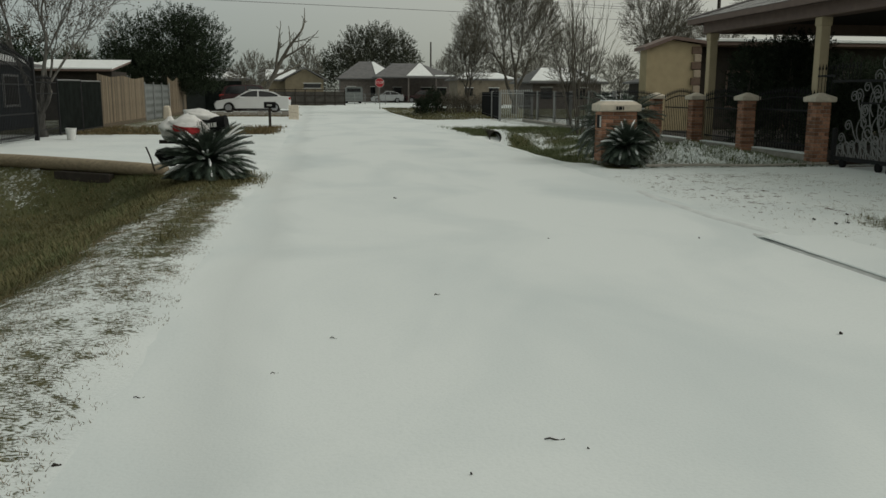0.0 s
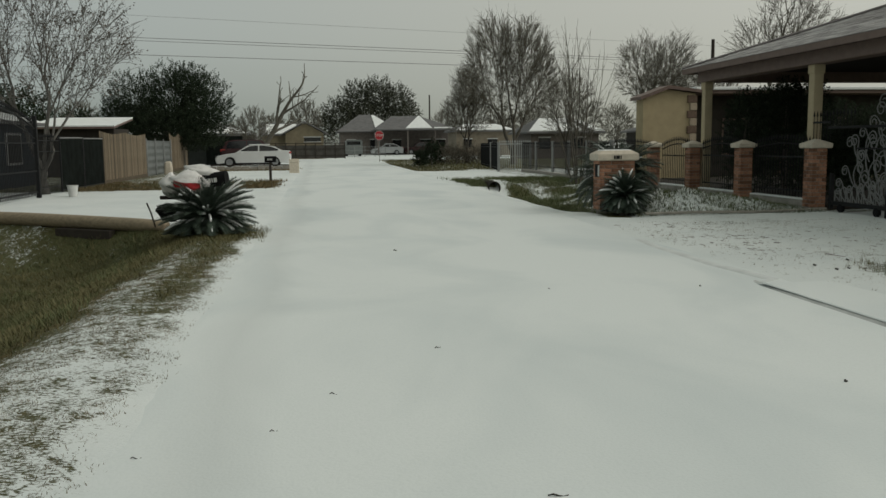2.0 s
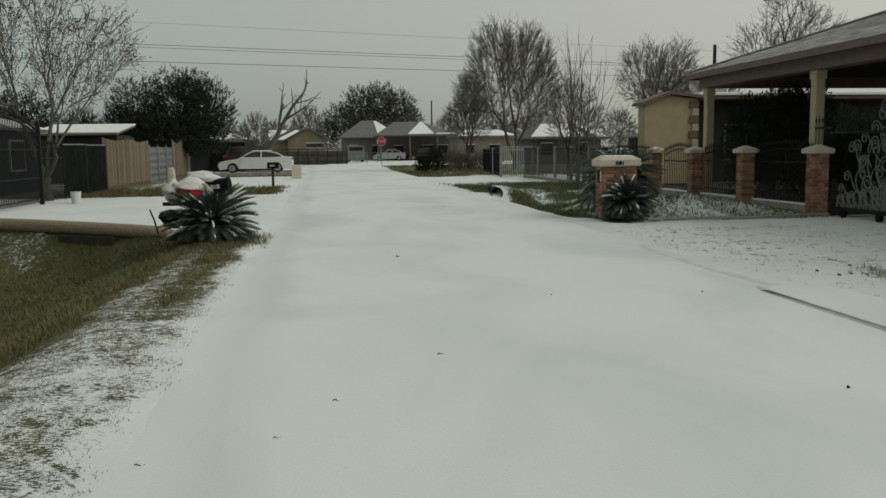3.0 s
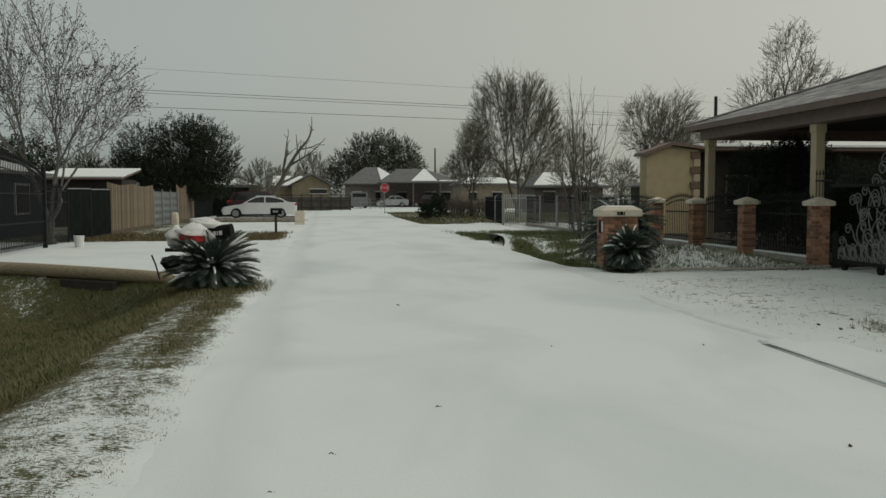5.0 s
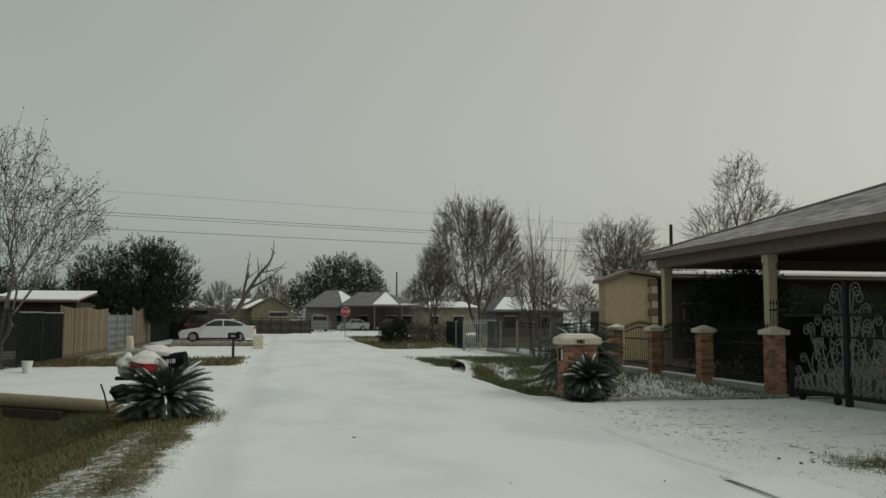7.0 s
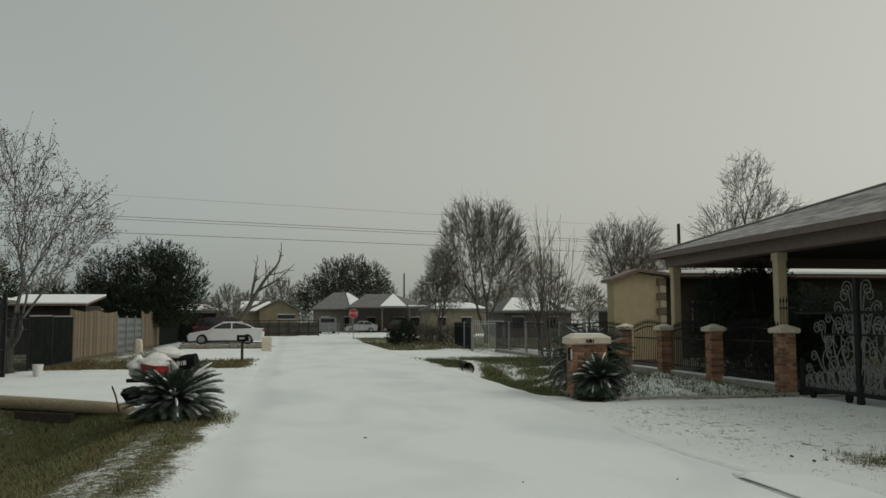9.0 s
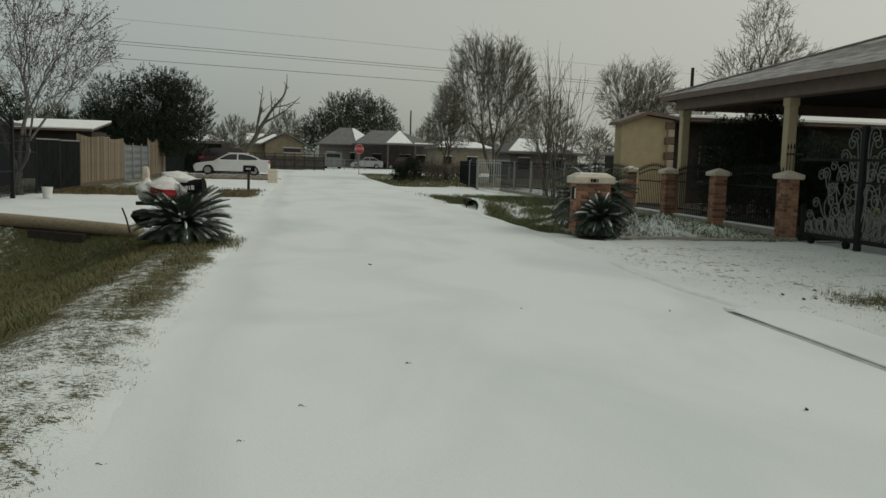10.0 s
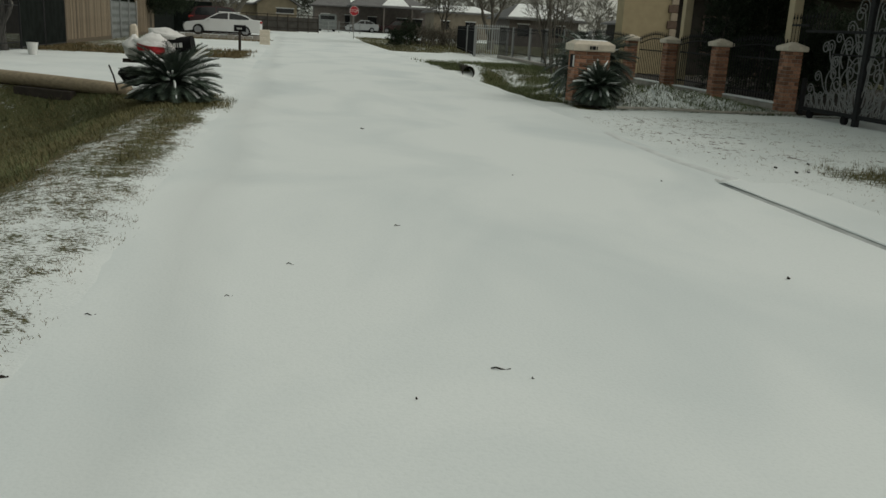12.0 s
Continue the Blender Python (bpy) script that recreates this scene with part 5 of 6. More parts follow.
# bank slab; the void's shade under the log is put into its colour
pl = thing("driveway_edge", pose(0, 0, 0), "crumbling edge of the snowy driveway over the ditch", "edge", kind="structure")
part("slab", Mesh().prism([(-5.3, 17.45), (-3.1, 15.98), (-3.1, 17.7), (-5.3, 18.2)], "z", -0.75, -0.045), M_SOIL_SHADE, pl, "bank coloured dark for the shaded void under the log")
# culvert mouth across the road
cr = thing("culvert_pipe", pose(5.85, 28.75, -0.05), "dark culvert mouth under the snowy driveway", "culvert")
part("pipe", Mesh().rings([[(r * math.cos(2 * math.pi * k / 18), y, r * math.sin(2 * math.pi * k / 18)) for k in range(18)] for r, y in ((0.19, 1.5), (0.19, -0.35), (0.21, -0.35), (0.21, 1.5))], cap=False), M_BROWN_SHADE, cr, smooth=True)
# plug added inside the pipe, dark colour for the shade in there
part("pipe_shade_plug", Mesh().box(-0.18, 0.18, 0.2, 0.3, -0.18, 0.18), M_SOIL_SHADE, cr, "plug in the pipe coloured as its inner shade")

# black mailbox on a post, wrapped by a sago palm
def mailbox(at, label, digits, post_h, snow):
    b = thing("mailbox", at, label, "mailbox", "roadside mailboxes")
    part("post", Mesh().box(-0.05, 0.05, -0.05, 0.05, -0.2, post_h, 0.006), M_POLE, b, "square wooden post")
    pr = [(-0.10, 0), (0.10, 0), (0.10, 0.13)] + [(0.10 * math.cos(a), 0.13 + 0.09 * math.sin(a)) for a in [math.pi * k / 10 for k in range(1, 10)]] + [(-0.10, 0.13)]
    box = part("box", Mesh().rings([[(s, u, w * 1.1 + post_h) for u, w in pr] for s in (-0.21, 0.21)]), M_BLACK, b, "black arched metal box")
    part("door", Mesh().rings([[(s, u * 1.06, w * 1.14 + post_h - 0.004) for u, w in pr] for s in (0.21, 0.235)]), M_BLACK, box)
    for i, (w, x) in enumerate(digits):
        part("number_bar", Mesh().box(x, x + w, -0.108, -0.100, post_h + 0.075, post_h + 0.145), M_WHITEPAINT, b, "pale plain number bar")
    return b


mailbox(pose(-1.64, 14.75, 0.0, 0, -6, -14), "black metal mailbox on a post above a sago palm", ((0.045, -0.12), (0.045, -0.055), (0.014, 0.01), (0.05, 0.045)), 0.76, True)
mailbox(pose(-1.87, 34.8, 0.0, 0, 0, 0), "black metal mailbox on a wooden post by the grass strip", ((0.03, -0.10), (0.03, -0.05), (0.03, 0.0), (0.03, 0.05)), 0.78, False)
# white shopping bags on the mailbox arm
def bag(at, sx, sy, sz, seed, label, red, mat=None):
    rr = random.Random(seed)
    t = thing("plastic_bag", at, label, "bag", "plastic bags")
    rings = []
    for i in range(13):
        f = i / 12
        r = math.sin(math.pi * min(0.97, 0.06 + 0.94 * f)) ** 0.6
        rings.append([((sx * r * math.cos(a)) * (1 + 0.45 * noise.noise((math.cos(a) * 2.6 + seed, math.sin(a) * 2.6, f * 4))), (sy * r * math.sin(a)) * (1 + 0.45 * noise.noise((math.cos(a) * 2.6, math.sin(a) * 2.6 + seed, f * 5))), sz * f + 0.03 * noise.noise((a, f * 6, seed))) for a in [2 * math.pi * k / 22 for k in range(22)]])
    body = Mesh().rings(rings)
    part("body", body, mat or M_BAG, t, "crinkled plastic", smooth=True)
    if red:
        m = Mesh()
        cols = range(13, 20)
        ids = [(i, k) for i in range(3, 7) for k in cols]
        V = [Vector(rings[i][k]) for i, k in ids]
        V = [v + Vector((v.x / sx, v.y / sy, 0)).normalized() * 0.008 for v in V]
        n = len(cols)
        m.add(V, [(r * n + c, r * n + c + 1, (r + 1) * n + c + 1, (r + 1) * n + c) for r in range(3) for c in range(n - 1)])
        part("red_print", m, M_BAGRED, t, "red printed patch", smooth=True)
    return t


bag(pose(-2.40, 14.72, 0.60), 0.16, 0.15, 0.40, 1, "knotted white plastic bag hanging by a mailbox", False)
bag(pose(-2.12, 14.62, 0.66, 0, 8, 0), 0.27, 0.17, 0.38, 2, "white plastic bag with a red print beside a mailbox", True)
bag(pose(-1.93, 14.85, 0.90, 0, 10, 0), 0.30, 0.15, 0.22, 3, "white plastic bag slumped over a mailbox", False)
arm = thing("newspaper_holder", pose(-2.1, 14.8, 0), "dark post and arm that holds plastic bags", "post")
part("post", Mesh().box(-0.04, 0.04, -0.04, 0.04, -0.2, 0.9, 0.005), M_POLE, arm)
part("arm", Mesh().box(-0.5, 0.45, -0.03, 0.03, 0.56, 0.62, 0.005), M_POLE, arm)
solid("bent_stake", Mesh().tube([(-2.66, 14.6, 0.12), (-2.72, 14.6, 0.36), (-2.78, 14.6, 0.52)], 0.014, 5), M_POLE, "thin bent stake beside a sago palm", "stake")
sago(pose(-1.80, 14.42, 0.0), "wide dark sago palm streaked with snow under a mailbox", 150, 0.84, 0.62, 8, 0.5, 66, 0.24, -14)
bag(pose(-2.48, 14.72, 0.22, 0, 14, 0), 0.19, 0.13, 0.28, 6, "sagging black plastic bag caught beside a sago palm", False, M_BLACK)


# ---- cars ----
def car(at, label, paint, L, W, H, suv, group="parked cars"):
    """Nose towards -x, centred; rounded body, tapered cabin, four wheels."""
    c = thing("car", at, label, "car", group)
    h = L / 2
    belt = H * (0.64 if not suv else 0.60)
    g = 0.22 if not suv else 0.30
    rw = 0.33 if not suv else 0.36
    wx0, wx1 = -h + 0.19 * L, h - 0.21 * L
    def arch(x):
        return [(x + (rw + 0.06) * math.cos(a), g + 0.05 + (rw + 0.09) * math.sin(a)) for a in [math.pi * k / 8 for k in range(9)]]
    if suv:
        upper = [(h - 0.02, 0.55), (h, 0.85), (h - 0.05, belt), (-h + 0.30 * L, belt + 0.02), (-h + 0.1, belt - 0.12), (-h, belt - 0.28), (-h + 0.02, 0.5)]
    else:
        upper = [(h - 0.03, 0.5), (h, 0.72), (h - 0.06, belt + 0.10), (h - 0.55, belt + 0.13), (-h + 0.33 * L, belt + 0.03), (-h + 0.15 * L, belt - 0.08), (-h + 0.12, belt - 0.20), (-h, 0.55), (-h + 0.05, 0.36)]
    low = [(-h + 0.12, g)] + list(reversed(arch(wx0))) + list(reversed(arch(wx1))) + [(h - 0.12, g)]
    out = upper + low
    cx = sum(p[0] for p in out) / len(out)
    cz = 0.6
    rings = []
    for y, k in ((-W / 2, 0.965), (-W / 2 + 0.05, 0.995), (-W / 2 + 0.2, 1.0), (W / 2 - 0.2, 1.0), (W / 2 - 0.05, 0.995), (W / 2, 0.965)):
        rings.append([(cx + (u - cx) * k, y, cz + (w - cz) * k) for u, w in out])
    part("body", Mesh().rings(rings), paint, c, "painted body")
    if suv:
        prof = [(-h + 0.27 * L, belt - 0.02), (-h + 0.40 * L, H - 0.06), (-h + 0.52 * L, H), (h - 0.22 * L, H - 0.01), (h - 0.08 * L, H - 0.10), (h - 0.02 * L, belt - 0.02)]
    else:
        prof = [(-h + 0.27 * L, belt), (-h + 0.43 * L, H - 0.07), (-h + 0.52 * L, H), (-h + 0.64 * L, H - 0.01), (-h + 0.78 * L, H - 0.14), (-h + 0.90 * L, belt + 0.1)]
    def inset(z):
        return W / 2 - 0.07 - 0.22 * max(0.0, (z - belt)) / max(0.01, H - belt)
    cab = Mesh()
    n = len(prof)
    V = [(u, -inset(w), w) for u, w in prof] + [(u, inset(w), w) for u, w in prof]
    cab.add(V, [tuple(range(n)), tuple(range(n, 2 * n))] + [(i, i + 1, n + i + 1, n + i) for i in range(n - 1)])
    part("cabin", cab, paint, c)
    # side glass, windscreen and rear window
    mx = sum(u for u, _ in prof) / n
    mz = sum(w for _, w in prof) / n
    for s in (-1, 1):
        def pane(lo, hi):
            k = [(mx + (u - mx) * 0.86, mz + (w - mz) * 0.74) for u, w in prof]
            us = [u for u, _ in k]
            a, b = min(us) + (max(us) - min(us)) * lo, min(us) + (max(us) - min(us)) * hi
            tops = []
            for j in range(9):
                u = a + (b - a) * j / 8
                for (u0, w0), (u1, w1) in zip(k, k[1:]):
                    if u0 <= u <= u1:
                        tops.append((u, w0 + (w1 - w0) * (u - u0) / max(1e-6, u1 - u0)))
                        break
            zb = k[0][1] + 0.01
            pts = tops + [(b, zb), (a, zb)]
            o = [(u, s * (inset(w) + 0.006), w) for u, w in pts]
            i_ = [(u, s * (inset(w) - 0.006), w) for u, w in pts]
            return Mesh().rings([o, i_])
        for lo, hi in ((0.02, 0.47), (0.50, 0.96)):
            part("side_window", pane(lo, hi), M_GLASS_DARK, c, "dark tinted glass")
    for i0, i1 in ((0, 1), (n - 2, n - 1)):
        (u0, w0), (u1, w1) = prof[i0], prof[i1]
        a, b = 0.12, 0.92
        p0, p1 = (u0 + (u1 - u0) * a, w0 + (w1 - w0) * a), (u0 + (u1 - u0) * b, w0 + (w1 - w0) * b)
        nx, nz = (w1 - w0), -(u1 - u0)
        ln = math.hypot(nx, nz)
        sg = -1 if i0 == 0 else 1
        ox, oz = sg * abs(nx) / ln * 0.008, abs(nz) / ln * 0.008
        q = [(p0[0] + ox, -inset(p0[1]) + 0.06, p0[1] + oz), (p0[0] + ox, inset(p0[1]) - 0.06, p0[1] + oz), (p1[0] + ox, inset(p1[1]) - 0.05, p1[1] + oz), (p1[0] + ox, -inset(p1[1]) + 0.05, p1[1] + oz)]
        part("windscreen" if i0 == 0 else "rear_window", Mesh().rings([q, [(x - ox * 1.5, y, z - oz * 1.5) for x, y, z in q]]), M_GLASS_DARK, c, "dark tinted glass")
    tyre = Mesh().rings([[(r * math.cos(2 * math.pi * k / 20), y, r * math.sin(2 * math.pi * k / 20)) for k in range(20)] for y, r in ((-0.10, rw * 0.68), (-0.11, rw * 0.92), (-0.07, rw), (0.07, rw), (0.11, rw * 0.92), (0.10, rw * 0.68))])
    rim = Mesh().rings([[(r * math.cos(2 * math.pi * k / 20), y, r * math.sin(2 * math.pi * k / 20)) for k in range(20)] for y, r in ((-0.105, rw * 0.66), (-0.085, rw * 0.6), (-0.08, 0.06), (0.08, 0.06), (0.085, rw * 0.6), (0.105, rw * 0.66))])
    for k in range(5):
        a = 2 * math.pi * k / 5
        rim.tube([(0, -0.10, 0), (rw * 0.62 * math.cos(a), -0.10, rw * 0.62 * math.sin(a))], 0.03, 4)
    dt, dr = tyre.data("tyre", M_TYRE), rim.data("rim", M_RIM)
    for x in (wx0, wx1):
        for s in (-1, 1):
            w = part("wheel", Mesh().lathe([(0.05, -0.06), (0.05, 0.06)], n=8), M_TYRE, c, at=pose(x, s * (W / 2 - 0.13), rw, 90, 0, 0))
            part("tyre", dt, None, w, at=pose(0, 0, 0, -90, 0, 0))
            part("rim", dr, None, w, at=pose(0, 0, 0, -90, 0, 0))
    for s in (-1, 1):
        part("headlight", Mesh().box(-h + 0.02, -h + 0.34, s * (W / 2 - 0.22) - 0.19, s * (W / 2 - 0.22) + 0.19, belt - 0.30, belt - 0.17, 0.03), M_GLASS_DARK, c, "clear headlight")
        part("tail_light", Mesh().box(h - 0.34, h - 0.005, s * (W / 2 - 0.20) - 0.19, s * (W / 2 - 0.20) + 0.195, belt - 0.10, belt + 0.06, 0.03), M_REDLAMP, c, "red tail light")
        part("mirror", Mesh().box(-h + 0.33 * L, -h + 0.33 * L + 0.10, s * (W / 2 + 0.06) - 0.09, s * (W / 2 + 0.06) + 0.09, belt + 0.02, belt + 0.14, 0.02), paint, c)
        part("door_handle", Mesh().box(-0.15, 0.05, s * (W / 2 + 0.008) - 0.012, s * (W / 2 + 0.008) + 0.012, belt - 0.10, belt - 0.07, 0.005), paint, c)
    part("sill", Mesh().box(wx0 + 0.45, wx1 - 0.45, -W / 2 + 0.02, W / 2 - 0.02, g - 0.06, g + 0.03, 0.02), M_TYRE, c, "black lower sill")
    if not suv:
        part("snow", Mesh().box(prof[2][0] - 0.35, prof[3][0] + 0.35, -W / 2 + 0.34, W / 2 - 0.34, H - 0.02, H + 0.025, 0.012), M_SNOW, c, "thin snow on the car roof")
    return c


car(pose(-4.25, 59.4, 0.05, 0, 0, 0), "white sedan parked across a snowy driveway", M_CARWHITE, 4.95, 1.84, 1.47, False)
car(pose(-4.35, 62.6, 0.08, 0, 0, 182), "maroon sport utility vehicle parked behind a white sedan", M_CARDARK, 4.75, 1.9, 1.80, True)
car(pose(9.6, 120.2, 0.02, 0, 0, 0), "silver hatchback parked under a far carport", M_CARGREY, 4.5, 1.78, 1.55, False)
car(pose(14.4, 121.0, 0.02, 0, 0, 0), "dark vehicle parked under a far carport", M_CARDARK, 4.6, 1.85, 1.75, True)

# ---- far houses, fences, poles and wires ----
def far_house(at, w, d, eave, ridge, ridge_w, wall, roof, label, snow=(), windows=(), posts=(), porch=0.6, shift=0.0):
    """A hip-roofed house; its front faces -y. snow: patches on the front slope, as corner lists of (along, up) in 0..1."""
    h = thing("house", at, label, "house", "far houses")
    part("wall", Mesh().box(-w / 2 + 0.5, w / 2 - 0.5, porch, d - 0.6, -0.1, eave + 0.02), wall, h)
    R = Mesh()
    z1 = eave + 0.14
    a = ridge_w / 2
    V = [(-w / 2, 0, eave), (w / 2, 0, eave), (w / 2, d, eave), (-w / 2, d, eave), (-w / 2, 0, z1), (w / 2, 0, z1), (w / 2, d, z1), (-w / 2, d, z1), (shift - a, d / 2, ridge), (shift + a, d / 2, ridge)]
    R.add(V, [(3, 2, 1, 0), (0, 1, 5, 4), (1, 2, 6, 5), (2, 3, 7, 6), (3, 0, 4, 7), (4, 5, 9, 8), (5, 6, 9), (6, 7, 8, 9), (7, 4, 8)])
    roof_ob = part("roof", R, roof, h, "grey shingled roof")
    for poly in snow:
        def at_(u, v, up):
            x0, x1 = -w / 2 + (shift - a + w / 2) * v, w / 2 + (shift + a - w / 2) * v
            return (x0 + (x1 - x0) * u, d / 2 * v - up * 0.25, z1 + (ridge - z1) * v + up)
        part("roof_snow", Mesh().rings([[at_(u, v, 0.02) for u, v in poly], [at_(u, v, 0.08) for u, v in poly]]), M_SNOW, roof_ob, "patch of snow")
    for x0, x1, z0, z2, m in windows:
        wd = part("window", Mesh().box(x0, x1, porch - 0.07, porch + 0.02, z0, z2, 0.01), m, h, "dark window or doorway")
        part("frame", Mesh().box(x0 - 0.08, x1 + 0.08, porch - 0.05, porch + 0.005, z2, z2 + 0.09), M_WHITEPAINT, wd)
    for x in posts:
        part("porch_post", Mesh().box(x - 0.08, x + 0.08, 0.12, 0.28, -0.1, eave), M_GREYWALL, h)
    return h


far_house(pose(7.6, 128, 0), 9.4, 10, 3.3, 6.0, 2.4, M_GREYWALL, M_FARROOF, "grey house with a snow-streaked hip roof", snow=([(0.62, 0.1), (0.98, 0.1), (0.85, 0.95), (0.75, 0.95)],),
          windows=((-3.2, -2.0, 1.0, 2.2, M_GLASS_DARK), (0.2, 1.3, 1.0, 2.2, M_GLASS_DARK)))
far_house(pose(13.6, 118.5, 0), 11.4, 9, 3.4, 5.45, 3.9, M_GREYWALL, M_FARROOF, "low grey brick house with a patchy snowy hip roof and porch", snow=([(0.37, 0.04), (0.70, 0.04), (0.995, 0.98), (0.95, 0.98)], [(0.72, 0.03), (0.99, 0.03), (0.985, 0.10), (0.74, 0.09)]),
          windows=((-3.0, -1.8, 0.0, 2.1, M_GLASS_DARK), (1.0, 2.4, 0.9, 2.1, M_GLASS_DARK), (3.2, 4.6, 0.9, 2.1, M_GLASS_DARK)), posts=(-5.3, -1.2, 2.6, 5.3), porch=4.2, shift=-1.1)
far_house(pose(20.4, 104, 0), 8.0, 8, 2.9, 3.9, 4, M_SIDING, M_FARROOF, "tan house with a low snow-covered roof", snow=([(0.03, 0.03), (0.97, 0.03), (0.97, 0.9), (0.03, 0.9)],), windows=((-2.6, -1.6, 1.0, 2.0, M_GLASS_DARK), (0.4, 1.6, 1.0, 2.0, M_GLASS_DARK)))
far_house(pose(22.4, 76, 0), 7.4, 8, 2.28, 3.75, 3.4, M_GREYWALL, M_FARROOF, "low house with a snow-covered roof behind bare trees", snow=([(0.02, 0.03), (0.72, 0.03), (0.84, 0.95), (0.05, 0.95)], [(0.86, 0.03), (0.99, 0.03), (0.99, 0.8), (0.90, 0.8)]),
          windows=((-2.4, -1.4, 0.9, 1.9, M_GLASS_DARK), (0.8, 1.9, 0.9, 1.9, M_GLASS_DARK)))
far_house(pose(36, 78, 0), 10, 8, 2.4, 3.3, 6, M_BROWN_SHADE, M_FARROOF, "low dark house with a snowy roof edge", snow=([(0.01, 0.02), (0.99, 0.02), (0.98, 0.5), (0.02, 0.5)],), windows=((-2.4, -1.2, 0.9, 1.9, M_GLASS_DARK),))
gh = thing("house", pose(-1.4, 95.5, 0), "tan gabled house with a wide dark window", "house", "far houses")
part("wall", Mesh().prism([(-2.0, -0.1), (2.1, -0.1), (2.1, 2.75), (0.1, 3.85), (-2.0, 2.75)], "y", 0, 7).box(-4.6, -2.0, 1.6, 7, -0.1, 2.6), material("dull_tan_siding", (0.27, 0.23, 0.155), 0.85, vary=0.25, scale=1.5), gh)
part("roof", Mesh().prism([(-2.5, 2.55), (0.1, 3.92), (2.6, 2.60), (2.6, 2.72), (0.1, 4.06), (-2.5, 2.68)], "y", -0.6, 7.4), M_FARROOF, gh, "grey gable roof")
part("side_roof", Mesh().prism([(1.2, 2.55), (4.0, 3.85), (4.0, 3.97), (1.2, 2.68)], "x", -4.9, -0.4), M_FARROOF, gh, "grey roof slope over the side wing")
part("side_snow", Mesh().prism([(1.3, 2.74), (3.6, 3.81), (3.6, 3.85), (1.3, 2.78)], "x", -4.2, -0.9), M_SNOW, gh, "thin snow on the roof slope")
wd = part("window", Mesh().box(0.0, 1.8, -0.05, 0.05, 1.85, 2.3, 0.01), M_GLASS_DARK, gh, "wide dark window")
part("frame", Mesh().box(-0.07, 1.87, -0.04, 0.03, 2.3, 2.4).box(-0.07, 1.87, -0.04, 0.03, 1.77, 1.85), M_WHITEPAINT, wd)
yf = thing("yard_fence", pose(-6.5, 94.2, 0), "dark weathered yard fence with thin posts before a tan house", "fence")
for i in range(10):
    part("post", Mesh().box(i * 1.05 - 0.05, i * 1.05 + 0.05, -0.05, 0.05, -0.1, 1.75, 0.01), M_POLE, yf)
for z in (0.3, 1.0, 1.62):
    part("rail", Mesh().box(0, 9.45, -0.03, 0.03, z, z + 0.07), M_POLE, yf)
part("screen", Mesh().box(0.05, 9.4, 0.05, 0.07, 0.05, 1.45), material("weathered_screen", (0.09, 0.085, 0.075), 0.9, vary=0.4, scale=2), yf, "dull brown screen boards")

far_house(pose(-14, 96, 0), 14, 9, 2.6, 3.9, 8, M_GREYWALL, M_FARROOF, "low grey house with thin snow on its roof", snow=([(0.02, 0.03), (0.98, 0.03), (0.97, 0.6), (0.03, 0.6)],))

# stop sign at the end of the street
ss = thing("stop_sign", pose(5.25, 74.0, 0), "red octagonal stop sign on a thin steel post", "sign")
part("post", Mesh().box(-0.025, 0.025, -0.02, 0.02, -0.2, 2.65, 0.004), M_IRON_GREY, ss, "thin steel post")
oc = [(0.41 * math.cos(math.pi / 8 + math.pi / 4 * k), 2.22 + 0.41 * math.sin(math.pi / 8 + math.pi / 4 * k)) for k in range(8)]
pt = part("plate", Mesh().prism(oc, "y", -0.034, -0.026), M_WHITEPAINT, ss, "white rimmed octagon plate")
part("face", Mesh().prism([(u * 0.93, 2.22 + (w - 2.22) * 0.93) for u, w in oc], "y", -0.040, -0.034), M_REDSIGN, pt, "red reflective face")
tx = bpy.data.curves.new("stop_text", "FONT")
tx.body, tx.size, tx.align_x, tx.align_y, tx.extrude = "STOP", 0.30, "CENTER", "CENTER", 0.003
tmp = new("lettering", tx)
dg = bpy.context.evaluated_depsgraph_get()
me = bpy.data.meshes.new_from_object(tmp.evaluated_get(dg))
bpy.data.objects.remove(tmp)
me.materials.clear()
me.materials.append(M_WHITEPAINT)
part("lettering", me, None, pt, "white word STOP", at=pose(0, -0.044, 2.22, 90, 0, 0))

# fences beyond the ditch
RP = "grey iron fence panel with square posts by a snowy yard"
iron_panel(28.8, 34.4, 10.05, 0.12, 1.36, 0.0, 0.14, RP, "yard fence panels", M_IRON, (0.18, 0.92), 0.011)
iron_panel(34.5, 42.9, 10.3, 0.12, 1.38, 0.0, 0.14, RP, "yard fence panels", M_IRON, (0.18, 0.92), 0.011)
iron_panel(43.2, 56.0, 9.12, 0.05, 1.35, 0.0, 0.14, RP, "yard fence panels", M_IRON, (0.1, 0.92), 0.012, -6.8)
for gx in (9.15, 9.95):
    iron_panel(43.0, 43.76, gx, 0.05, 1.48, 0.0, 0.10, "white-painted iron yard gate leaf", "yard gates", M_WHITE_IRON, (0.06, 0.5, 0.95), 0.017, -90)
for x, y in ((10.05, 28.75), (10.05, 31.5), (10.2, 34.45), (10.3, 37.2), (10.3, 40.15), (10.72, 43.0), (9.08, 43.0), (9.66, 47.8)):
    fp = thing("fence_post", pose(x, y, 0), "square weathered grey fence post", "post", "yard fence posts")
    part("shaft", Mesh().box(-0.05, 0.05, -0.05, 0.05, -0.2, 1.46, 0.006), M_IRON_GREY, fp)
    part("cap", Mesh().box(-0.06, 0.06, -0.06, 0.06, 1.46, 1.50, 0.008), M_IRON_GREY, fp)
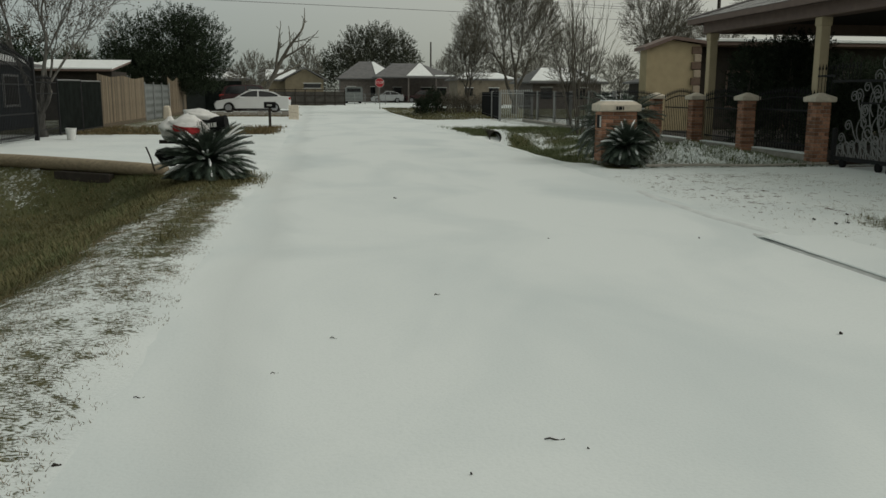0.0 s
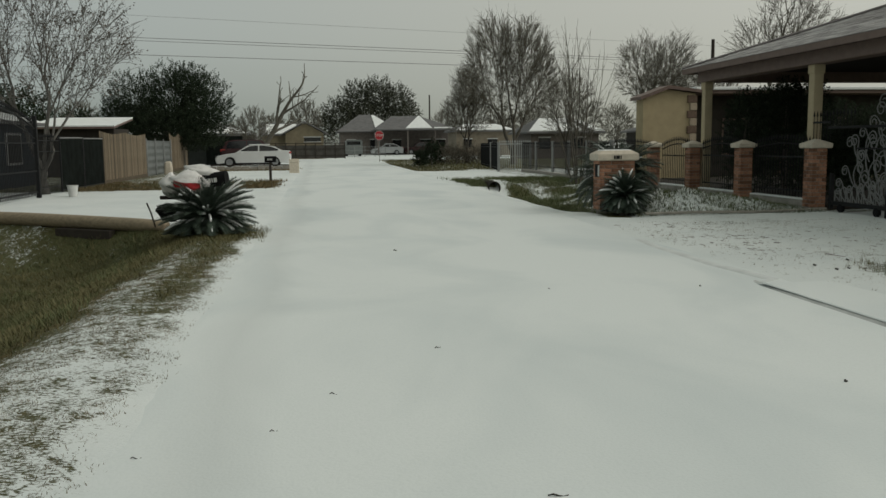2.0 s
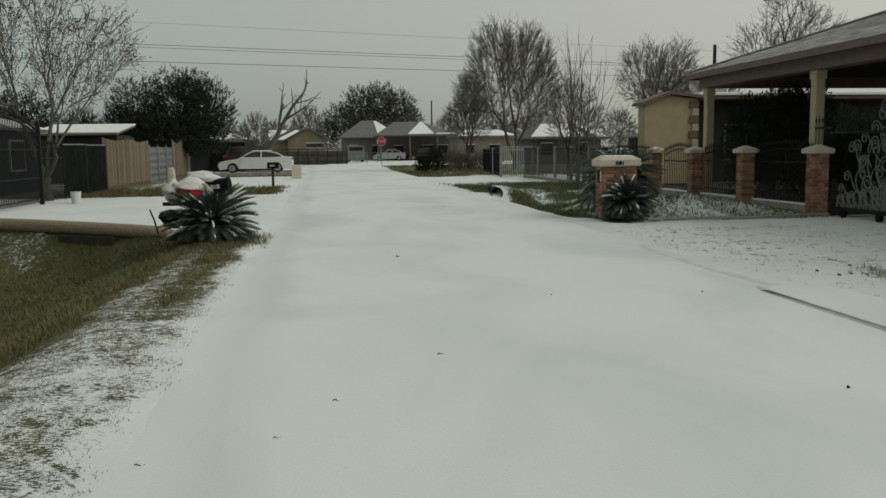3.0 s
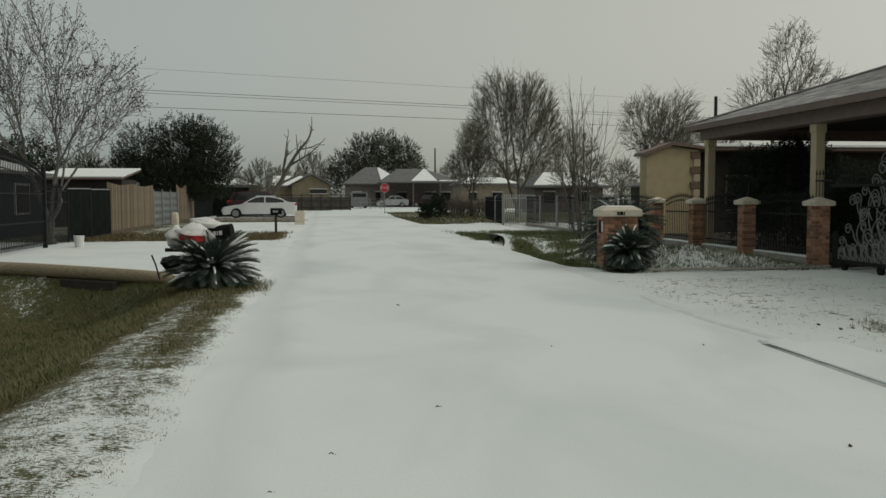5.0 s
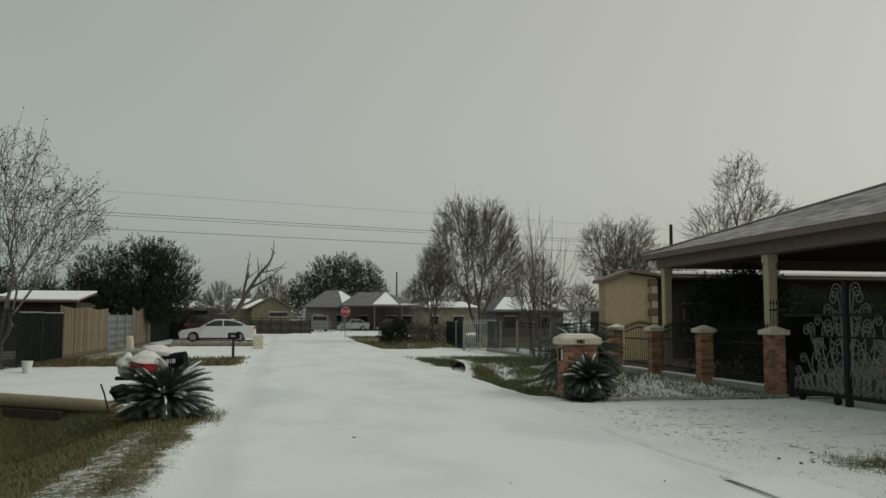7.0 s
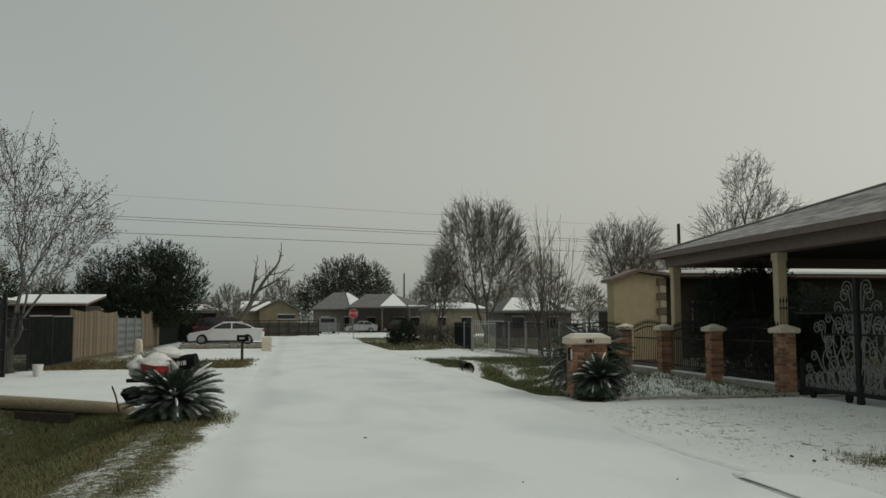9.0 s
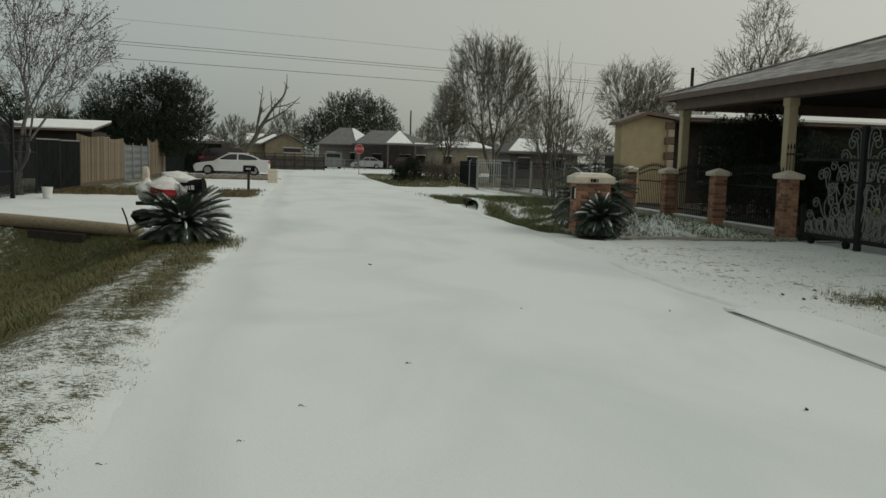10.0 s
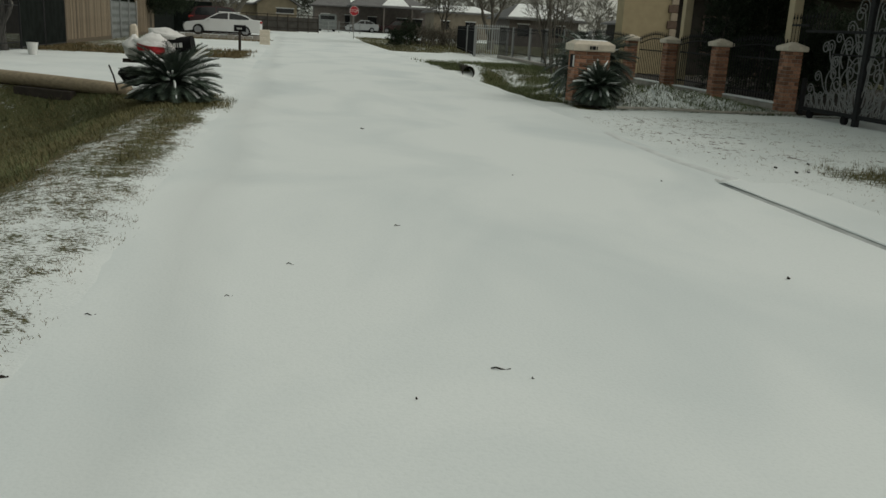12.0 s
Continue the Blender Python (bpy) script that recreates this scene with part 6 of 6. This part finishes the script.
sill = Mesh().rings([[(x - 0.1, y, -0.2), (x + 0.1, y, -0.2), (x + 0.1, y, 0.13), (x - 0.1, y, 0.13)] for x, y in ((10.05, 28.6), (10.15, 34.4), (10.3, 42.8))])
solid("fence_sill", sill, M_CONCRETE, "low concrete sill under the yard fence", "sill", kind="structure")
# far fence and clutter in front of the houses
ff = thing("wire_fence", pose(0, 106, 0), "low grey chain fence in front of far houses", "fence")
for i in range(14):
    part("post", Mesh().tube([(-8 + i * 1.25, 0, -0.1), (-8 + i * 1.25, 0, 1.25)], 0.04, 5), M_IRON_GREY, ff)
for z in (0.35, 0.75, 1.2):
    part("wire", Mesh().tube([(-8, 0, z), (8.2, 0, z)], 0.02, 4), M_IRON_GREY, ff)
bn = thing("recycling_bin", pose(1.2, 104.5, 0), "blue plastic wheeled bin by a far fence", "bin")
part("body", Mesh().rings([[(a * k, b * k, z) for a, b in ((-0.36, -0.36), (0.36, -0.36), (0.36, 0.36), (-0.36, 0.36))] for k, z in ((0.8, 0.0), (1.0, 1.0))]), M_BLUEBIN, bn)
part("lid", Mesh().box(-0.4, 0.4, -0.42, 0.4, 1.0, 1.08, 0.02), M_BLUEBIN, bn)
vn = thing("van", pose(4.6, 110.5, 0), "grey box van standing end-on by the far house", "van")
part("body", Mesh().prism([(-1.15, 0.3), (1.15, 0.3), (1.1, 1.95), (0.9, 2.1), (-0.7, 2.1), (-1.0, 1.9)], "y", 0, 4.6), M_TIN, vn)
part("rear_window", Mesh().box(-0.85, 0.85, -0.02, 0.02, 1.45, 1.9, 0.01), M_GLASS_DARK, vn)
for x in (-0.85, 0.85):
    for y in (0.8, 3.8):
        part("wheel", Mesh().rings([[(x + s, y + 0.34 * math.cos(2 * math.pi * k / 14), 0.34 + 0.34 * math.sin(2 * math.pi * k / 14)) for k in range(14)] for s in (-0.1, 0.1)]), M_TYRE, vn)

# poles and wires
for x, y, h in ((19.4, 149, 9.9), (28.55, 60, 8.75), (-46, 69.37, 13.4), (58, 101.2, 13.4)):
    up = thing("utility_pole", pose(x, y, 0), "dark wooden utility pole above the rooftops", "pole", "utility poles")
    part("shaft", Mesh().tube([(0, 0, -0.3), (0, 0, h)], [0.17, 0.12], 8), M_POLE, up)
    if h > 10:
        part("crossarm", Mesh().box(-0.07, 0.07, -0.6, 0.6, h - 1.25, h - 1.1), M_POLE, up)
def wire(a, b, sag, r):
    pts = []
    for i in range(41):
        f = i / 40
        p = Vector(a).lerp(Vector(b), f)
        pts.append(p - Vector((0, 0, sag * 4 * f * (1 - f))))
    solid("power_line", Mesh().tube(pts, r, 4), M_WIRE, "thin overhead power line across the street", "cable", "power lines")
def on_line(x, z, k0=(-15.62, 78.67), k1=(15.31, 88.14)):
    f = (x - k0[0]) / (k1[0] - k0[0])
    return (x, k0[1] + (k1[1] - k0[1]) * f, z)
wire(on_line(-46, 10.85), on_line(58, 10.8), 0.0, 0.026)
wire(on_line(-46, 10.6), on_line(58, 10.55), 0.0, 0.022)
wire(on_line(-46, 9.35), on_line(58, 9.45), 0.0, 0.026)
wire(on_line(-46, 12.75), on_line(58, 12.6), 0.0, 0.012)

# ---- grass, litter, far woods ----
M_BLADE_GREEN = material("green_grass_blade", (0.140, 0.165, 0.075), 0.8, color2=(0.065, 0.080, 0.034), scale=1.5, island=0.35)


def blades(name, x0, x1, y0, y1, count, h0, h1, w, mat, label, keep, seed, lean=0.5):
    rr = random.Random(seed)
    m = Mesh()
    made = 0
    tries = 0
    while made < count and tries < count * 8:
        tries += 1
        x, y = rr.uniform(x0, x1), rr.uniform(y0, y1)
        s = snow_cover(x, y)
        if rr.random() > keep(x, y, s):
            continue
        z = ground_z(x, y)
        for _ in range(3):
            bx, by = x + rr.gauss(0, 0.02), y + rr.gauss(0, 0.02)
            a = rr.uniform(0, 2 * math.pi)
            h = rr.uniform(h0, h1)
            dx, dy = math.cos(a) * lean * h, math.sin(a) * lean * h
            wx, wy = -math.sin(a) * w, math.cos(a) * w
            m.v += [(bx - wx, by - wy, z - 0.005), (bx + wx, by + wy, z - 0.005), (bx + dx, by + dy, z + h)]
            k = len(m.v)
            m.f.append((k - 3, k - 2, k - 1))
            made += 1
    return solid(name, m, mat, label, "grass", kind="stuff", raw=True)


blades("ditch_grass", -7.8, -1.2, 2.2, 19.6, 78000, 0.03, 0.085, 0.0045, M_BLADE, "short green-brown grass in the roadside ditch", lambda x, y, s: max(0.0, 0.46 - s) ** 1.2, 1, 1.0)
blades("green_tufts", -6.5, -1.6, 4.0, 18.8, 24000, 0.03, 0.09, 0.0045, M_BLADE_GREEN, "green grass tufts among the brown ditch grass", lambda x, y, s: max(0.0, 0.4 - s) ** 1.2 * (1.0 if noise.noise((x * 1.1, y * 0.8, 9.0)) > 0.08 else 0.06), 12, 0.8)
blades("verge_grass", -3.0, -1.0, 2.2, 16.4, 60000, 0.005, 0.017, 0.0026, M_BLADE_BROWN, "dry brown grass poking through thin snow", lambda x, y, s: (1.15 - s) * (1.0 if noise.noise((x * 3.0, y * 2.2, 2.0)) > -0.05 else 0.15) if s < 0.97 else 0.0, 2, 1.6)
blades("ditch_grass", 4.9, 9.9, 16.8, 36.0, 38000, 0.04, 0.13, 0.007, M_BLADE_GREEN, "green grass in the ditch beside the mailbox pillar", lambda x, y, s: max(0.0, 1.0 - s) ** 1.2, 3, 0.6)
blades("bed_grass", 6.1, 10.0, 15.9, 18.7, 12000, 0.03, 0.10, 0.007, M_BLADE_GREEN, "frosted grass in the planting bed", lambda x, y, s: 0.8, 4, 0.8)
blades("frosted_grass", 6.1, 10.0, 15.95, 18.7, 9000, 0.02, 0.06, 0.012, M_SNOW, "snow-crusted grass in the planting bed", lambda x, y, s: 0.8, 5, 0.9)
blades("apron_grass", 4.8, 9.6, 3.0, 14.5, 9000, 0.008, 0.03, 0.003, M_BLADE_BROWN, "sparse grass tips in snow beside the driveway", lambda x, y, s: max(0.02, 1.0 - s) ** 1.3, 6, 1.0)
blades("strip_grass", -8.0, -1.2, 29.2, 36.0, 12000, 0.05, 0.14, 0.010, M_BLADE_BROWN, "dry grass strip between driveways", lambda x, y, s: max(0.0, 1.0 - s), 7, 0.6)
blades("strip_grass", -6.0, -1.0, 50.8, 55.8, 5000, 0.05, 0.13, 0.014, M_BLADE_BROWN, "dry grass strip before the parked cars", lambda x, y, s: max(0.0, 1.0 - s), 8, 0.6)
blades("palm_grass", -2.9, -0.85, 13.2, 16.0, 7000, 0.03, 0.10, 0.005, M_BLADE, "green grass tufts round the sago palm", lambda x, y, s: math.exp(-(((x + 1.8) / 0.7) ** 2 + ((y - 14.5) / 0.8) ** 2)), 9, 0.7)

blades("tuft_grass", 5.8, 8.9, 5.6, 9.6, 15000, 0.03, 0.10, 0.004, M_BLADE, "tufts of green grass in a bare patch by the driveway", lambda x, y, s: max(0.0, 0.75 - s), 13, 0.7)
blades("far_verge_grass", 5.2, 12.0, 46.5, 78.0, 6000, 0.06, 0.16, 0.02, M_BLADE, "grass verge before the far corner", lambda x, y, s: max(0.0, 1.0 - s), 14, 0.6)

# twigs and leaves lying on the snow
def litter(x, y, ln, a, r, bend, label, cat="twig", mat=None):
    z = (road_z(x, y) if x < 4.2 else ground_z(x, y) + 0.01) + r * 0.8
    c, s = math.cos(a), math.sin(a)
    pts = [(x + c * ln * (f - 0.5) - s * bend * math.sin(math.pi * f), y + s * ln * (f - 0.5) + c * bend * math.sin(math.pi * f), z + 0.006 * math.sin(math.pi * f * 2)) for f in (0, 0.25, 0.5, 0.75, 1)]
    solid(cat, Mesh().tube(pts, [r * 0.7, r, r * 0.9, r, r * 0.5], 5), mat or M_PEBBLE, label, cat, "litter on the road")


M_LITTER = material("red_brown_leaf", (0.115, 0.062, 0.045), 0.9, vary=0.5, scale=5)
TW = "small dark twig lying on the snowy road"
for x, y, ln, a, r, b in ((0.79, 5.99, 0.05, 0.5, 0.004, 0.006), (0.04, 5.0, 0.045, -0.4, 0.003, 0.012), (-0.27, 4.42, 0.04, 0.2, 0.0025, 0.003), (-0.89, 4.17, 0.05, 0.0, 0.003, -0.008),
                          (0.92, 3.38, 0.085, -0.1, 0.004, -0.006), (-1.05, 3.42, 0.035, 0.6, 0.007, 0.002), (0.52, 3.1, 0.012, 1.0, 0.004, 0.0), (1.03, 3.27, 0.012, 0.3, 0.003, 0.0),
                          (-1.26, 5.98, 0.06, 0.5, 0.003, 0.004), (0.99, 11.6, 0.05, 0.3, 0.008, 0.0), (-1.75, 5.1, 0.12, -0.1, 0.004, 0.01), (2.2, 8.2, 0.02, 0.4, 0.004, 0)):
    litter(x, y, ln, a, r, b, TW)
litter(3.05, 4.69, 0.03, 0.5, 0.008, 0.003, "curled brown leaf lying on the snowy road", "leaf")
litter(3.72, 8.1, 0.02, 0.5, 0.006, 0.003, "curled brown leaf lying on the snowy road", "leaf")
for x, y, r in ((5.545, 8.65, 0.022), (5.72, 8.7, 0.016), (5.5, 9.0, 0.02), (6.1, 9.3, 0.02)):
    litter(x, y, 0.05, 0.3, r * 0.5, 0.006, "dark clod lying on the snow", "clod")
rl = random.Random(17)
for i in range(110):
    litter(rl.uniform(4.9, 6.2) + 1.6 * rl.random() ** 2, rl.uniform(9.6, 14.2), rl.uniform(0.04, 0.13), rl.uniform(-0.4, 0.4), rl.uniform(0.0015, 0.0035), 0.012, "red-brown leaf half buried in snow", "leaf", M_LITTER)
for i in range(16):
    litter(rl.uniform(-7.4, -3.2), rl.uniform(18.5, 28.5), rl.uniform(0.05, 0.09), rl.uniform(0, 3), 0.012, 0.008, "brown leaf on the snowy driveway", "leaf")
# pale stick in the ditch
solid("stick", Mesh().tube([(-4.1, 8.05, ground_z(-4.1, 8.05) + 0.03), (-3.6, 8.1, ground_z(-3.6, 8.1) + 0.05)], 0.02, 6), M_CAST, "pale stick lying in the ditch grass", "stick")

# far woods closing the horizon, distance haze put into their grey colour
def woods():
    rr = random.Random(99)
    m = Mesh()
    for ring, (dist, h, n, size) in enumerate(((175, 6.5, 15000, 0.5), (230, 8.5, 12000, 0.8))):
        for _ in range(n):
            a = rr.uniform(-1.15, 1.15)
            top = h * (0.62 + 0.5 * noise.noise((a * 9, ring * 3.0, 0.5)) + 0.25 * noise.noise((a * 31, ring * 3.0, 1.5)))
            z = top * rr.random() ** 0.8
            d = dist + rr.uniform(-6, 6)
            p = Vector((math.sin(a) * d, math.cos(a) * d, z))
            u = Vector((rr.gauss(0, 0.6), rr.gauss(0, 0.6), rr.uniform(0.3, 1.2))) * size
            w = Vector((rr.gauss(0, 1), rr.gauss(0, 1), 0.3)).normalized() * size * 0.28
            k = len(m.v)
            m.v += [tuple(p), tuple(p + u + w), tuple(p + u * 1.3 - w)]
            m.f.append((k, k + 1, k + 2))
    return solid("far_woods", m, material("hazed_woods", (0.20, 0.195, 0.175), 0.95, vary=0.4, scale=0.08, island=0.3), "hazy grey winter woods beyond the houses", "woods", kind="stuff", raw=True)


woods()
